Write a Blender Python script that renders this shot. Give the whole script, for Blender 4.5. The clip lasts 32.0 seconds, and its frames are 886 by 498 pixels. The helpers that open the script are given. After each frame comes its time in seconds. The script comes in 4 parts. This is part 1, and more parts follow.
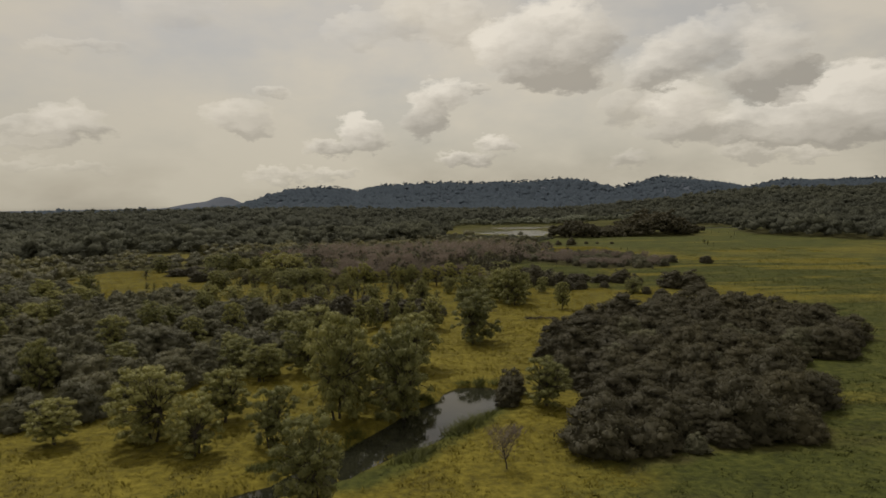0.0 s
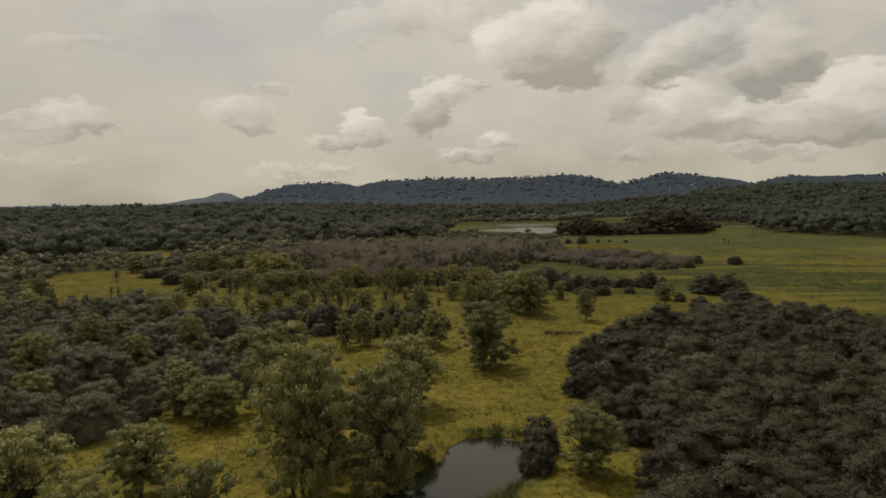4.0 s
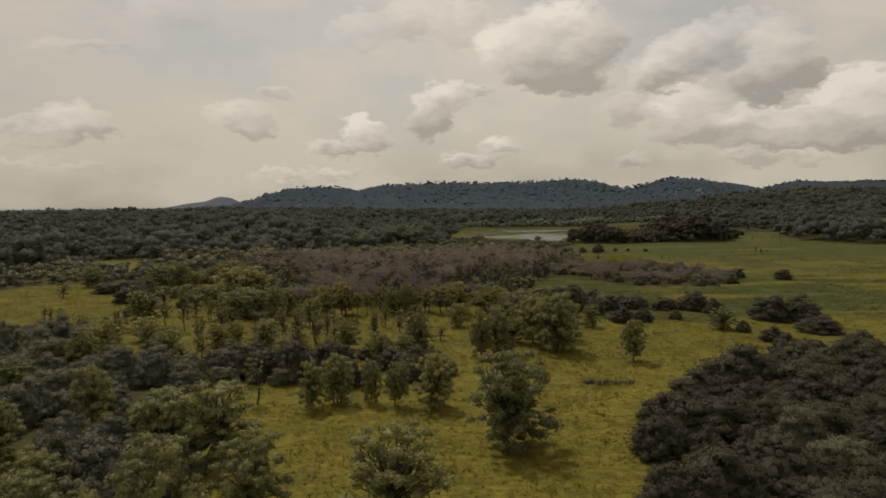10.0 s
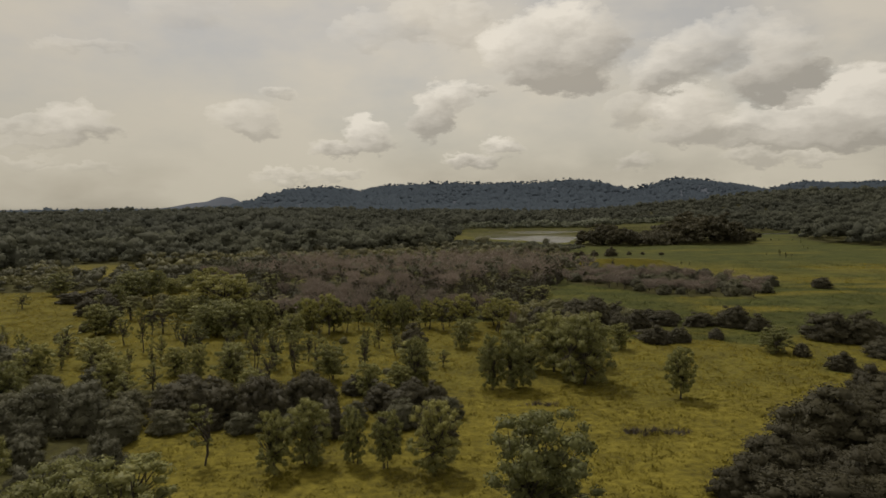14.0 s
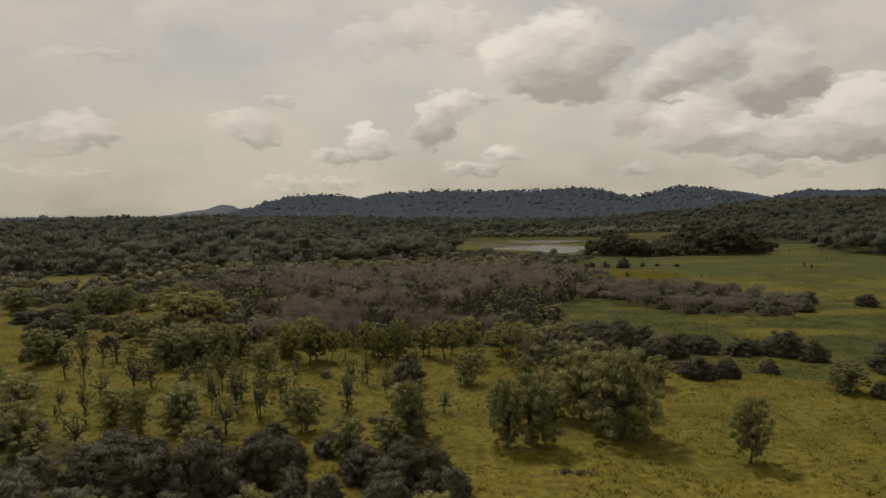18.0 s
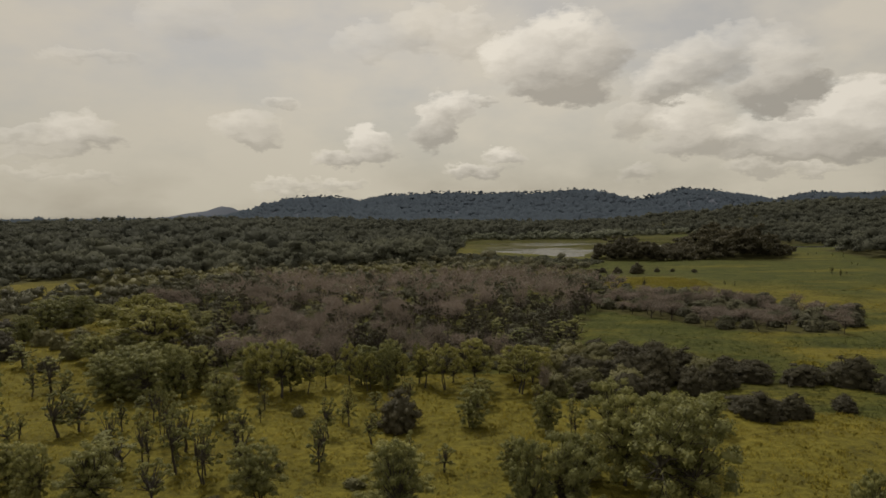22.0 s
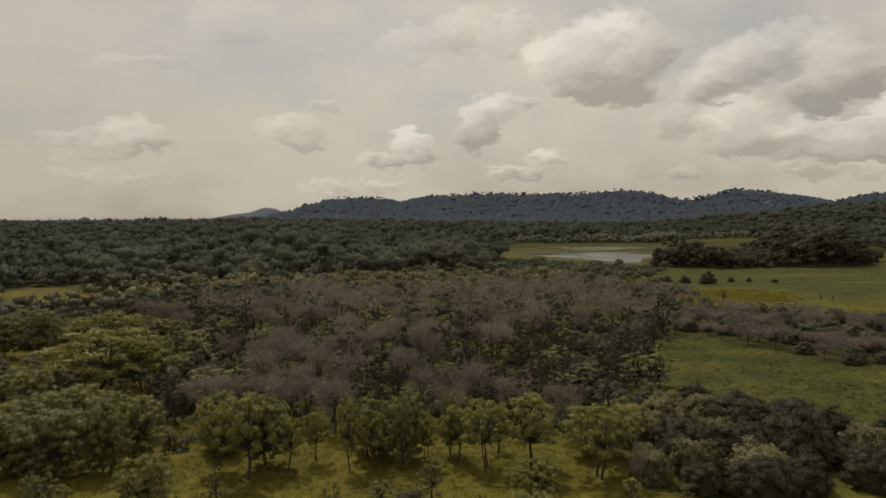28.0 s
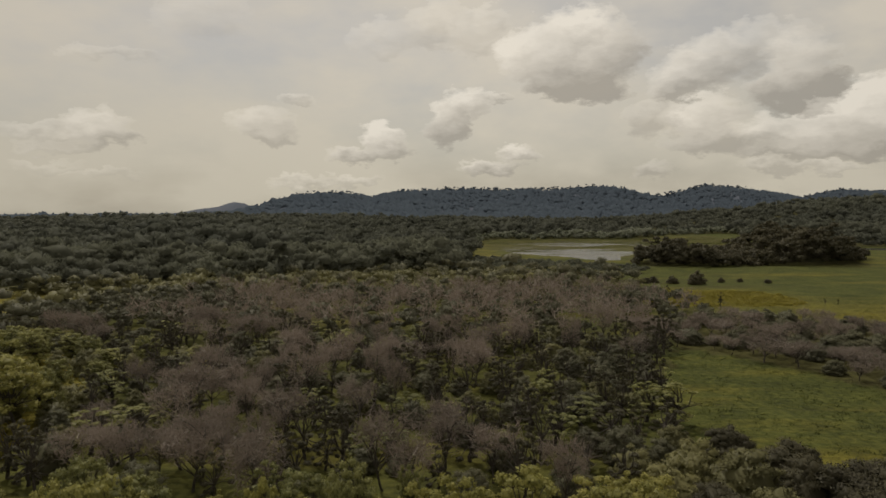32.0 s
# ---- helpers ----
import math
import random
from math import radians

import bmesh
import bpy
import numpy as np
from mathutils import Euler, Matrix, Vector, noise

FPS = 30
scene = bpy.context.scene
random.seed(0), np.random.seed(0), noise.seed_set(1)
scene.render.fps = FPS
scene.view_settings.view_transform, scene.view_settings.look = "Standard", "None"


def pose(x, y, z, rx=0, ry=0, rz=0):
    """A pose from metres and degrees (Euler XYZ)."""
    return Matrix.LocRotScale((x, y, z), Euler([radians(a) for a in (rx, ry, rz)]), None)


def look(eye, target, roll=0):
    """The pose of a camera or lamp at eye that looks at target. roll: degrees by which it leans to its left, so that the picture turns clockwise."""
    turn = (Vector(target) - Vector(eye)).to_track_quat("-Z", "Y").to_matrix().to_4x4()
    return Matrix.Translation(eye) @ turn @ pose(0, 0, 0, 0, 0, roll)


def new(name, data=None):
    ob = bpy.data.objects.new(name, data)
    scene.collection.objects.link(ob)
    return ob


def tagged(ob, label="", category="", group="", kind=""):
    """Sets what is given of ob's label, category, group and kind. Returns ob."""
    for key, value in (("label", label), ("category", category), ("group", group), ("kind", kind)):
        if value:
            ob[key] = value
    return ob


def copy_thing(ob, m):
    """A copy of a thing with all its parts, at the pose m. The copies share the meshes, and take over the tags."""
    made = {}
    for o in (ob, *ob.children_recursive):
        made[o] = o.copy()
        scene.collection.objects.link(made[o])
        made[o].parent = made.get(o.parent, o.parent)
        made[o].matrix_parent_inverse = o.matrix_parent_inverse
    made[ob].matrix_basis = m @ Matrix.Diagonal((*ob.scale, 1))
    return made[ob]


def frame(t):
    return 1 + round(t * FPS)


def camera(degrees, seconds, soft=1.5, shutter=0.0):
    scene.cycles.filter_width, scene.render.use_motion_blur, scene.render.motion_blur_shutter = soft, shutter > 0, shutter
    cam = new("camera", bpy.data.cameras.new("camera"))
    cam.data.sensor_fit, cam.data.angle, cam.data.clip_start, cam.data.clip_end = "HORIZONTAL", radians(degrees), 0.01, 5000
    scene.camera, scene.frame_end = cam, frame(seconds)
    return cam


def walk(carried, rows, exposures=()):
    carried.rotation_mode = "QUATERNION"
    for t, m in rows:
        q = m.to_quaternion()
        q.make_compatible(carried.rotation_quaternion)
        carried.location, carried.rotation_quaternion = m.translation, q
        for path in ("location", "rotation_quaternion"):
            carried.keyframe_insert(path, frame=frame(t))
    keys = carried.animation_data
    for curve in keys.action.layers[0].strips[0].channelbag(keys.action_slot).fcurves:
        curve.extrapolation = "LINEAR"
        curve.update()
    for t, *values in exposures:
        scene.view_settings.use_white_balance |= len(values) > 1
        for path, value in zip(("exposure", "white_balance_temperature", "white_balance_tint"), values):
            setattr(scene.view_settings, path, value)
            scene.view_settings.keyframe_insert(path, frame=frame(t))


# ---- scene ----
cam = camera(64.5, 32.0, soft=1.6)
# seconds, eye x, y, z, yaw, pitch, roll
PATH = [
    (0, 0.39, -4.71, 31.32, 0.29, -3.95, -1.00),
    (0.5, 0.32, -0.83, 31.13, 0.31, -4.01, -0.98),
    (1, 0.26, 2.99, 30.96, 0.34, -4.07, -0.96),
    (1.5, 0.19, 6.77, 30.81, 0.35, -4.10, -0.94),
    (2, 0.12, 10.49, 30.67, 0.39, -4.10, -0.92),
    (2.5, 0.06, 14.17, 30.55, 0.40, -4.12, -0.90),
    (3, -0.01, 17.79, 30.44, 0.42, -4.15, -0.88),
    (3.5, -0.08, 21.38, 30.35, 0.42, -4.20, -0.87),
    (5.5, -0.34, 35.28, 30.09, 0.42, -4.25, -0.81),
    (6, -0.40, 38.66, 30.05, 0.45, -4.30, -0.80),
    (6.5, -0.46, 42.00, 30.01, 0.48, -4.24, -0.78),
    (7, -0.52, 45.30, 29.99, 0.47, -4.16, -0.77),
    (7.5, -0.58, 48.57, 29.96, 0.49, -4.11, -0.76),
    (8, -0.64, 51.81, 29.95, 0.50, -3.97, -0.75),
    (8.5, -0.70, 55.03, 29.93, 0.50, -3.92, -0.74),
    (9, -0.75, 58.21, 29.92, 0.51, -3.87, -0.73),
    (9.5, -0.81, 61.36, 29.92, 0.52, -3.82, -0.72),
    (10, -0.86, 64.50, 29.91, 0.53, -3.84, -0.71),
    (10.5, -0.91, 67.61, 29.91, 0.56, -3.91, -0.70),
    (11, -0.96, 70.69, 29.91, 0.58, -4.01, -0.69),
    (11.5, -1.01, 73.76, 29.91, 0.60, -4.05, -0.68),
    (12, -1.05, 76.81, 29.90, 0.63, -4.02, -0.68),
    (12.5, -1.10, 79.84, 29.90, 0.64, -3.91, -0.67),
    (13, -1.14, 82.86, 29.90, 0.65, -3.88, -0.66),
    (13.5, -1.18, 85.86, 29.90, 0.68, -3.87, -0.65),
    (14, -1.22, 88.85, 29.89, 0.72, -3.81, -0.65),
    (14.5, -1.26, 91.83, 29.88, 0.73, -3.72, -0.64),
    (16.5, -1.40, 103.68, 29.83, 0.76, -3.37, -0.61),
    (17, -1.44, 106.63, 29.81, 0.78, -3.29, -0.61),
    (17.5, -1.47, 109.58, 29.78, 0.78, -3.21, -0.60),
    (18, -1.50, 112.52, 29.76, 0.80, -3.15, -0.59),
    (18.5, -1.53, 115.47, 29.73, 0.81, -3.10, -0.59),
    (19, -1.56, 118.42, 29.70, 0.83, -3.05, -0.58),
    (19.5, -1.59, 121.37, 29.66, 0.85, -3.02, -0.57),
    (20, -1.62, 124.32, 29.63, 0.85, -2.99, -0.56),
    (20.5, -1.65, 127.28, 29.59, 0.85, -2.97, -0.56),
    (21, -1.68, 130.24, 29.54, 0.85, -2.99, -0.55),
    (21.5, -1.71, 133.21, 29.50, 0.84, -2.98, -0.54),
    (22, -1.74, 136.18, 29.45, 0.85, -2.98, -0.53),
    (22.5, -1.77, 139.16, 29.40, 0.86, -2.98, -0.52),
    (23, -1.80, 142.15, 29.35, 0.88, -2.99, -0.52),
    (23.5, -1.84, 145.15, 29.30, 0.91, -2.98, -0.51),
    (24, -1.87, 148.16, 29.25, 0.92, -3.04, -0.50),
    (24.5, -1.91, 151.17, 29.20, 0.94, -3.03, -0.49),
    (25, -1.95, 154.20, 29.15, 0.97, -3.01, -0.48),
    (25.5, -1.99, 157.23, 29.10, 0.98, -3.02, -0.47),
    (27.5, -2.18, 169.46, 28.92, 1.32, -2.94, -0.42),
    (28, -2.24, 172.54, 28.89, 4.29, -2.81, -0.40),
    (28.5, -2.30, 175.63, 28.86, 5.27, -2.74, -0.39),
    (29, -2.37, 178.72, 28.83, 5.60, -2.69, -0.38),
    (29.5, -2.44, 181.83, 28.81, 5.71, -2.67, -0.36),
    (30, -2.51, 184.93, 28.80, 5.25, -2.74, -0.34),
    (30.5, -2.59, 188.05, 28.80, 5.22, -2.85, -0.33),
    (31, -2.68, 191.16, 28.80, 2.84, -3.08, -0.31),
    (31.5, -2.77, 194.28, 28.82, 2.20, -3.19, -0.29),
    (32, -2.87, 197.40, 28.84, 1.98, -3.23, -0.27),
]


def aim(x, y, z, yaw, pitch, roll):
    a, b = radians(yaw), radians(pitch)
    way = Vector((-math.sin(a) * math.cos(b), math.cos(a) * math.cos(b), math.sin(b)))
    return look((x, y, z), Vector((x, y, z)) + 100 * way, roll)


walk(cam, [(r[0], aim(*r[1:])) for r in PATH], exposures=[(0.0, -0.38), (32.0, -0.38)])

# ---- light ----
SUN_AZ, SUN_EL = radians(-28), radians(56)   # azimuth from +y towards +x
world = bpy.data.worlds.new("sky")
scene.world = world
world.use_nodes = True
wn, wl = world.node_tree.nodes, world.node_tree.links
wn.clear()


def wmath(op, a, b=None, c=None, clamp=False):
    n = wn.new("ShaderNodeMath")
    n.operation, n.use_clamp = op, clamp
    for k, v in enumerate((a, b, c)):
        if v is None:
            continue
        if isinstance(v, (int, float)):
            n.inputs[k].default_value = v
        else:
            wl.new(v, n.inputs[k])
    return n.outputs[0]


def wmix(fac, a, b):
    n = wn.new("ShaderNodeMix")
    n.data_type = "RGBA"
    for sock, v in ((n.inputs[0], fac), (n.inputs[6], a), (n.inputs[7], b)):
        if isinstance(v, (int, float)):
            sock.default_value = v
        elif isinstance(v, tuple):
            sock.default_value = (*v, 1)
        else:
            wl.new(v, sock)
    return n.outputs[2]


def wnoise(vec, scale, detail, rough=0.5):
    n = wn.new("ShaderNodeTexNoise")
    n.inputs["Scale"].default_value, n.inputs["Detail"].default_value = scale, detail
    n.inputs["Roughness"].default_value = rough
    wl.new(vec, n.inputs["Vector"])
    return n.outputs["Fac"]


coord = wn.new("ShaderNodeTexCoord").outputs["Generated"]
sep = wn.new("ShaderNodeSeparateXYZ")
wl.new(coord, sep.inputs[0])
azim = wmath("ARCTAN2", sep.outputs[0], sep.outputs[1])
elev = wmath("ARCSINE", sep.outputs[2])
flat = wn.new("ShaderNodeCombineXYZ")
wl.new(azim, flat.inputs[0])
wl.new(wmath("MULTIPLY", elev, 2.0), flat.inputs[1])
puff = wnoise(flat.outputs[0], 13.0, 6.0, 0.58)
puff2 = wnoise(flat.outputs[0], 31.0, 5.0, 0.55)
shift = wn.new("ShaderNodeVectorMath")
shift.operation = "ADD"
wl.new(flat.outputs[0], shift.inputs[0])
shift.inputs[1].default_value = (3.7, 9.1, 1.3)
puff3 = wnoise(shift.outputs[0], 11.0, 6.0, 0.6)
puff4 = wnoise(shift.outputs[0], 64.0, 4.0, 0.6)
az_w = wmath("ADD", azim, wmath("MULTIPLY", wmath("SUBTRACT", puff, 0.5), 0.075))
az_w = wmath("ADD", az_w, wmath("MULTIPLY", wmath("SUBTRACT", puff4, 0.5), 0.030))
el_w = wmath("ADD", elev, wmath("MULTIPLY", wmath("SUBTRACT", puff3, 0.5), 0.050))
el_w = wmath("ADD", el_w, wmath("MULTIPLY", wmath("SUBTRACT", puff2, 0.5), 0.045))

# cumulus clouds: azimuth, elevation, half width, half height, density, and how bright they are by their side
CUMULUS = [
    (0.155, 0.220, 0.068, 0.048, 1, 0),
    (0.097, 0.210, 0.045, 0.035, 0.9, 0.18),
    (0.200, 0.200, 0.037, 0.035, 0.85, -0.12),
    (0.148, 0.172, 0.059, 0.024, 0.95, -0.4),
    (0.157, 0.247, 0.038, 0.021, 1, 0.3),
    (-0.027, 0.117, 0.029, 0.027, 0.9, -0.12),
    (-0.000, 0.144, 0.028, 0.020, 0.85, 0.2),
    (0.036, 0.154, 0.024, 0.007, 0.55, 0),
    (-0.118, 0.100, 0.029, 0.020, 0.9, 0.2),
    (-0.153, 0.077, 0.032, 0.011, 0.8, -0.15),
    (-0.105, 0.083, 0.029, 0.014, 0.75, -0.2),
    (0.070, 0.080, 0.027, 0.011, 0.8, 0.15),
    (0.029, 0.059, 0.037, 0.011, 0.8, -0.12),
]
EAST_BANK = [
    (0.313, 0.179, 0.047, 0.029, 0.8, 0),
    (0.289, 0.157, 0.033, 0.017, 0.8, -0.3),
    (0.348, 0.196, 0.049, 0.026, 0.6, 0),
    (0.432, 0.186, 0.037, 0.029, 0.75, 0.12),
    (0.428, 0.150, 0.050, 0.026, 0.9, -0.35),
    (0.394, 0.210, 0.058, 0.022, 0.4, 0),
    (0.254, 0.124, 0.036, 0.022, 0.55, -0.25),
    (0.321, 0.112, 0.049, 0.029, 0.8, 0.05),
    (0.337, 0.087, 0.061, 0.017, 0.75, -0.28),
    (0.422, 0.097, 0.057, 0.025, 0.8, 0),
    (0.474, 0.107, 0.049, 0.029, 0.9, 0.2),
    (0.524, 0.122, 0.049, 0.031, 1, 0.28),
    (0.516, 0.087, 0.077, 0.025, 0.9, -0.1),
    (0.442, 0.071, 0.093, 0.012, 0.75, -0.32),
    (0.406, 0.052, 0.044, 0.010, 0.55, -0.25),
    (0.465, 0.051, 0.034, 0.009, 0.5, 0),
    (0.256, 0.048, 0.024, 0.013, 0.6, -0.3),
]
WEST_PUFFS = [
    (-0.280, 0.112, 0.036, 0.022, 0.7, 0),
    (-0.242, 0.152, 0.026, 0.009, 0.55, 0),
    (-0.275, 0.098, 0.032, 0.010, 0.75, -0.4),
    (-0.491, 0.104, 0.036, 0.020, 0.85, 0.22),
    (-0.475, 0.091, 0.037, 0.014, 0.85, -0.25),
    (-0.543, 0.097, 0.050, 0.012, 0.55, 0),
    (-0.513, 0.083, 0.061, 0.008, 0.5, 0),
    (-0.472, 0.199, 0.051, 0.009, 0.35, 0),
    (-0.229, 0.041, 0.037, 0.008, 0.5, 0),
    (-0.161, 0.041, 0.037, 0.008, 0.55, 0),
    (-0.480, 0.048, 0.034, 0.006, 0.3, 0),
    (-0.542, 0.057, 0.037, 0.008, 0.3, 0),
    (-0.041, 0.248, 0.058, 0.027, 0.5, -0.1),
    (0.010, 0.230, 0.037, 0.023, 0.45, 0),
    (0.024, 0.256, 0.033, 0.019, 0.45, 0),
    (-0.353, 0.251, 0.052, 0.030, 0.3, 0),
    (-0.113, 0.233, 0.043, 0.019, 0.35, 0),
]
cover, lift, mass = 0.0, 0.0, 0.02
for az, el, w, h, dens, tone in CUMULUS + EAST_BANK + [(*c[:4], 0.8 * c[4], c[5]) for c in WEST_PUFFS]:
    du = wmath("MULTIPLY", wmath("SUBTRACT", az_w, az), 0.88 / w)
    dv = wmath("MULTIPLY", wmath("SUBTRACT", el_w, el), 0.88 / h)
    r2 = wmath("ADD", wmath("MULTIPLY", du, du), wmath("MULTIPLY", dv, dv))
    m = wmath("MULTIPLY", wmath("MULTIPLY", wmath("SUBTRACT", 1.2, r2), 2.0 if dens >= 0.9 else 1.35, clamp=True), dens)
    lit = wmath("MULTIPLY_ADD", wmath("MULTIPLY_ADD", du, -0.4, dv), 0.55, 0.45 + tone)
    top = wmath("MULTIPLY", m, lit)
    cover, lift, mass = wmath("SMOOTH_MAX", cover, m, 0.12), wmath("ADD", lift, top), wmath("ADD", mass, m)
cover = wmath("POWER", cover, 0.9, clamp=True)
veil_n = wnoise(flat.outputs[0], 3.4, 5.0, 0.55)
veil = wmath("MULTIPLY_ADD", wmath("SUBTRACT", veil_n, 0.48), 4.5, 0.6, clamp=True)

nishita = wn.new("ShaderNodeTexSky")
nishita.sky_type, nishita.sun_disc = "NISHITA", False
nishita.sun_elevation, nishita.sun_rotation = SUN_EL, SUN_AZ
nishita.air_density, nishita.dust_density = 1.0, 3.0
blue = wn.new("ShaderNodeVectorMath")
blue.operation = "SCALE"
wl.new(nishita.outputs[0], blue.inputs[0])
blue.inputs["Scale"].default_value = 0.075
low = wmath("SUBTRACT", 1.0, wmath("MULTIPLY", elev, 4.5), clamp=True)
veil_col = wmix(low, (0.815, 0.74, 0.615), (0.71, 0.65, 0.515))
base = wmix(wmath("MULTIPLY_ADD", veil, 0.40, 0.56), blue.outputs[0], veil_col)
shade = wmath("MULTIPLY_ADD", wmath("SUBTRACT", puff, 0.5), 0.8, wmath("MULTIPLY_ADD", wmath("DIVIDE", lift, mass), 1.1, 0.0), clamp=True)
cloud_col = wmix(shade, (0.40, 0.365, 0.310), (1.0, 0.92, 0.79))
final = wmix(wmath("MULTIPLY", cover, 0.84), base, cloud_col)
ahead = wmath("POWER", wmath("COSINE", wmath("SUBTRACT", azim, 0.06), None, None, True), 5.0)
bright = wn.new("ShaderNodeVectorMath")
bright.operation = "SCALE"
wl.new(final, bright.inputs[0])
wl.new(wmath("MULTIPLY_ADD", ahead, 0.17, 0.89), bright.inputs["Scale"])
final = bright.outputs[0]
ground_side = wmath("MULTIPLY_ADD", elev, 30.0, 1.0, clamp=True)
final = wmix(ground_side, (0.06, 0.06, 0.04), final)
bg = wn.new("ShaderNodeBackground")
bg.inputs["Strength"].default_value = 1.0
wl.new(final, bg.inputs[0])
wl.new(bg.outputs[0], wn.new("ShaderNodeOutputWorld").inputs[0])

sun = new("sun", bpy.data.lights.new("sun", "SUN"))
sun.data.energy, sun.data.angle, sun.data.color = 2.4, radians(5.0), (1.0, 0.93, 0.80)
sun_way = Vector((math.sin(SUN_AZ) * math.cos(SUN_EL), math.cos(SUN_AZ) * math.cos(SUN_EL), math.sin(SUN_EL)))
sun.matrix_world = look(sun_way * 300, (0, 0, 0))

# ---- materials ----


def material(name):
    mat = bpy.data.materials.new(name)
    mat.use_nodes = True
    return mat, mat.node_tree.nodes, mat.node_tree.links, mat.node_tree.nodes["Principled BSDF"]


def ramp(nodes, links, fac, stops):
    n = nodes.new("ShaderNodeValToRGB")
    while len(n.color_ramp.elements) < len(stops):
        n.color_ramp.elements.new(0.5)
    for e, (at, col) in zip(n.color_ramp.elements, stops):
        e.position, e.color = at, (*col, 1)
    links.new(fac, n.inputs[0])
    return n.outputs[0]


def nmath(nodes, links, op, a, b, clamp=False):
    n = nodes.new("ShaderNodeMath")
    n.operation, n.use_clamp = op, clamp
    for sock, v in zip(n.inputs, (a, b)):
        if isinstance(v, (int, float)):
            sock.default_value = v
        else:
            links.new(v, sock)
    return n.outputs[0]


def foliage(name, dark, mid, light, thin=0.25, patch=0.03, each=0.3, stretch=(1, 1, 1), gloss=0.3):
    """Leaves: colour varies leaf by leaf, tree by tree, and slowly over the land."""
    mat, nodes, links, bsdf = material(name)
    geo, info = nodes.new("ShaderNodeNewGeometry"), nodes.new("ShaderNodeObjectInfo")
    noise_n = nodes.new("ShaderNodeTexNoise")
    noise_n.inputs["Scale"].default_value, noise_n.inputs["Detail"].default_value = patch, 3
    mp = nodes.new("ShaderNodeMapping")
    mp.inputs["Scale"].default_value = stretch
    links.new(geo.outputs["Position"], mp.inputs[0])
    links.new(mp.outputs[0], noise_n.inputs["Vector"])
    f = nmath(nodes, links, "MULTIPLY", geo.outputs["Random Per Island"], each)
    f = nmath(nodes, links, "ADD", f, nmath(nodes, links, "MULTIPLY", info.outputs["Random"], 0.35))
    f = nmath(nodes, links, "ADD", f, nmath(nodes, links, "MULTIPLY", nmath(nodes, links, "SUBTRACT", noise_n.outputs["Fac"], 0.30), 0.9), clamp=True)
    col = ramp(nodes, links, f, [(0.0, dark), (0.5, mid), (1.0, light)])
    links.new(col, bsdf.inputs["Base Color"])
    bsdf.inputs["Roughness"].default_value = 0.55
    bsdf.inputs["Specular IOR Level"].default_value = gloss
    trans = nodes.new("ShaderNodeBsdfTranslucent")
    links.new(col, trans.inputs[0])
    mix = nodes.new("ShaderNodeMixShader")
    mix.inputs[0].default_value = thin + 0.18
    links.new(bsdf.outputs[0], mix.inputs[1])
    links.new(trans.outputs[0], mix.inputs[2])
    links.new(mix.outputs[0], nodes["Material Output"].inputs[0])
    return mat


def bark(name, a, b):
    mat, nodes, links, bsdf = material(name)
    n = nodes.new("ShaderNodeTexNoise")
    n.inputs["Scale"].default_value, n.inputs["Detail"].default_value = 5.0, 5
    tc = nodes.new("ShaderNodeTexCoord")
    mp = nodes.new("ShaderNodeMapping")
    mp.inputs["Scale"].default_value = (3, 3, 0.5)
    links.new(tc.outputs["Object"], mp.inputs[0])
    links.new(mp.outputs[0], n.inputs["Vector"])
    links.new(ramp(nodes, links, n.outputs["Fac"], [(0.3, a), (0.7, b)]), bsdf.inputs["Base Color"])
    bsdf.inputs["Roughness"].default_value = 0.9
    bump = nodes.new("ShaderNodeBump")
    bump.inputs["Strength"].default_value = 0.5
    links.new(n.outputs["Fac"], bump.inputs["Height"])
    links.new(bump.outputs[0], bsdf.inputs["Normal"])
    return mat


M_LEAF = foliage("tree_leaves", (0.096, 0.104, 0.044), (0.182, 0.187, 0.068), (0.342, 0.326, 0.107), 0.14, each=0.45, gloss=0.2)
M_LIME = foliage("lime_leaves", (0.121, 0.125, 0.040), (0.226, 0.220, 0.063), (0.392, 0.361, 0.105), 0.18, each=0.45, gloss=0.2)
M_BUSH = foliage("bush_leaves", (0.058, 0.052, 0.033), (0.078, 0.072, 0.043), (0.117, 0.102, 0.054), 0.16, each=0.2, gloss=0.15)
M_SCRUB = foliage("scrub_leaves", (0.086, 0.084, 0.058), (0.127, 0.125, 0.078), (0.202, 0.190, 0.108), 0.16, each=0.22, gloss=0.15)
M_OLIVE = foliage("olive_bush_leaves", (0.108, 0.106, 0.058), (0.172, 0.165, 0.076), (0.266, 0.249, 0.103), 0.2, each=0.3, gloss=0.2)
M_TWIG = foliage("grey_brown_twigs", (0.133, 0.111, 0.092), (0.211, 0.174, 0.144), (0.305, 0.249, 0.207), 0.2)
M_WOODS = foliage("far_wood_leaves", (0.071, 0.078, 0.066), (0.119, 0.124, 0.095), (0.191, 0.196, 0.133), 0.25, 0.012, 0.2, gloss=0.03)
M_SAGE = foliage("shore_wood_leaves", (0.118, 0.131, 0.095), (0.158, 0.172, 0.119), (0.213, 0.228, 0.144), 0.25, 0.02, 0.2)
# hill leaves: blue-grey base colour stands in for haze over the hills
M_HILL_HAZED = foliage("hazed_hill_leaves", (0.090, 0.112, 0.144), (0.106, 0.131, 0.164), (0.121, 0.149, 0.183), 0.2, 0.006, 0.1, gloss=0.0)
M_GOLD = foliage("meadow_grass_blades", (0.113, 0.096, 0.014), (0.206, 0.174, 0.022), (0.327, 0.270, 0.034), 0.2, 0.16, 0.3, gloss=0.1)
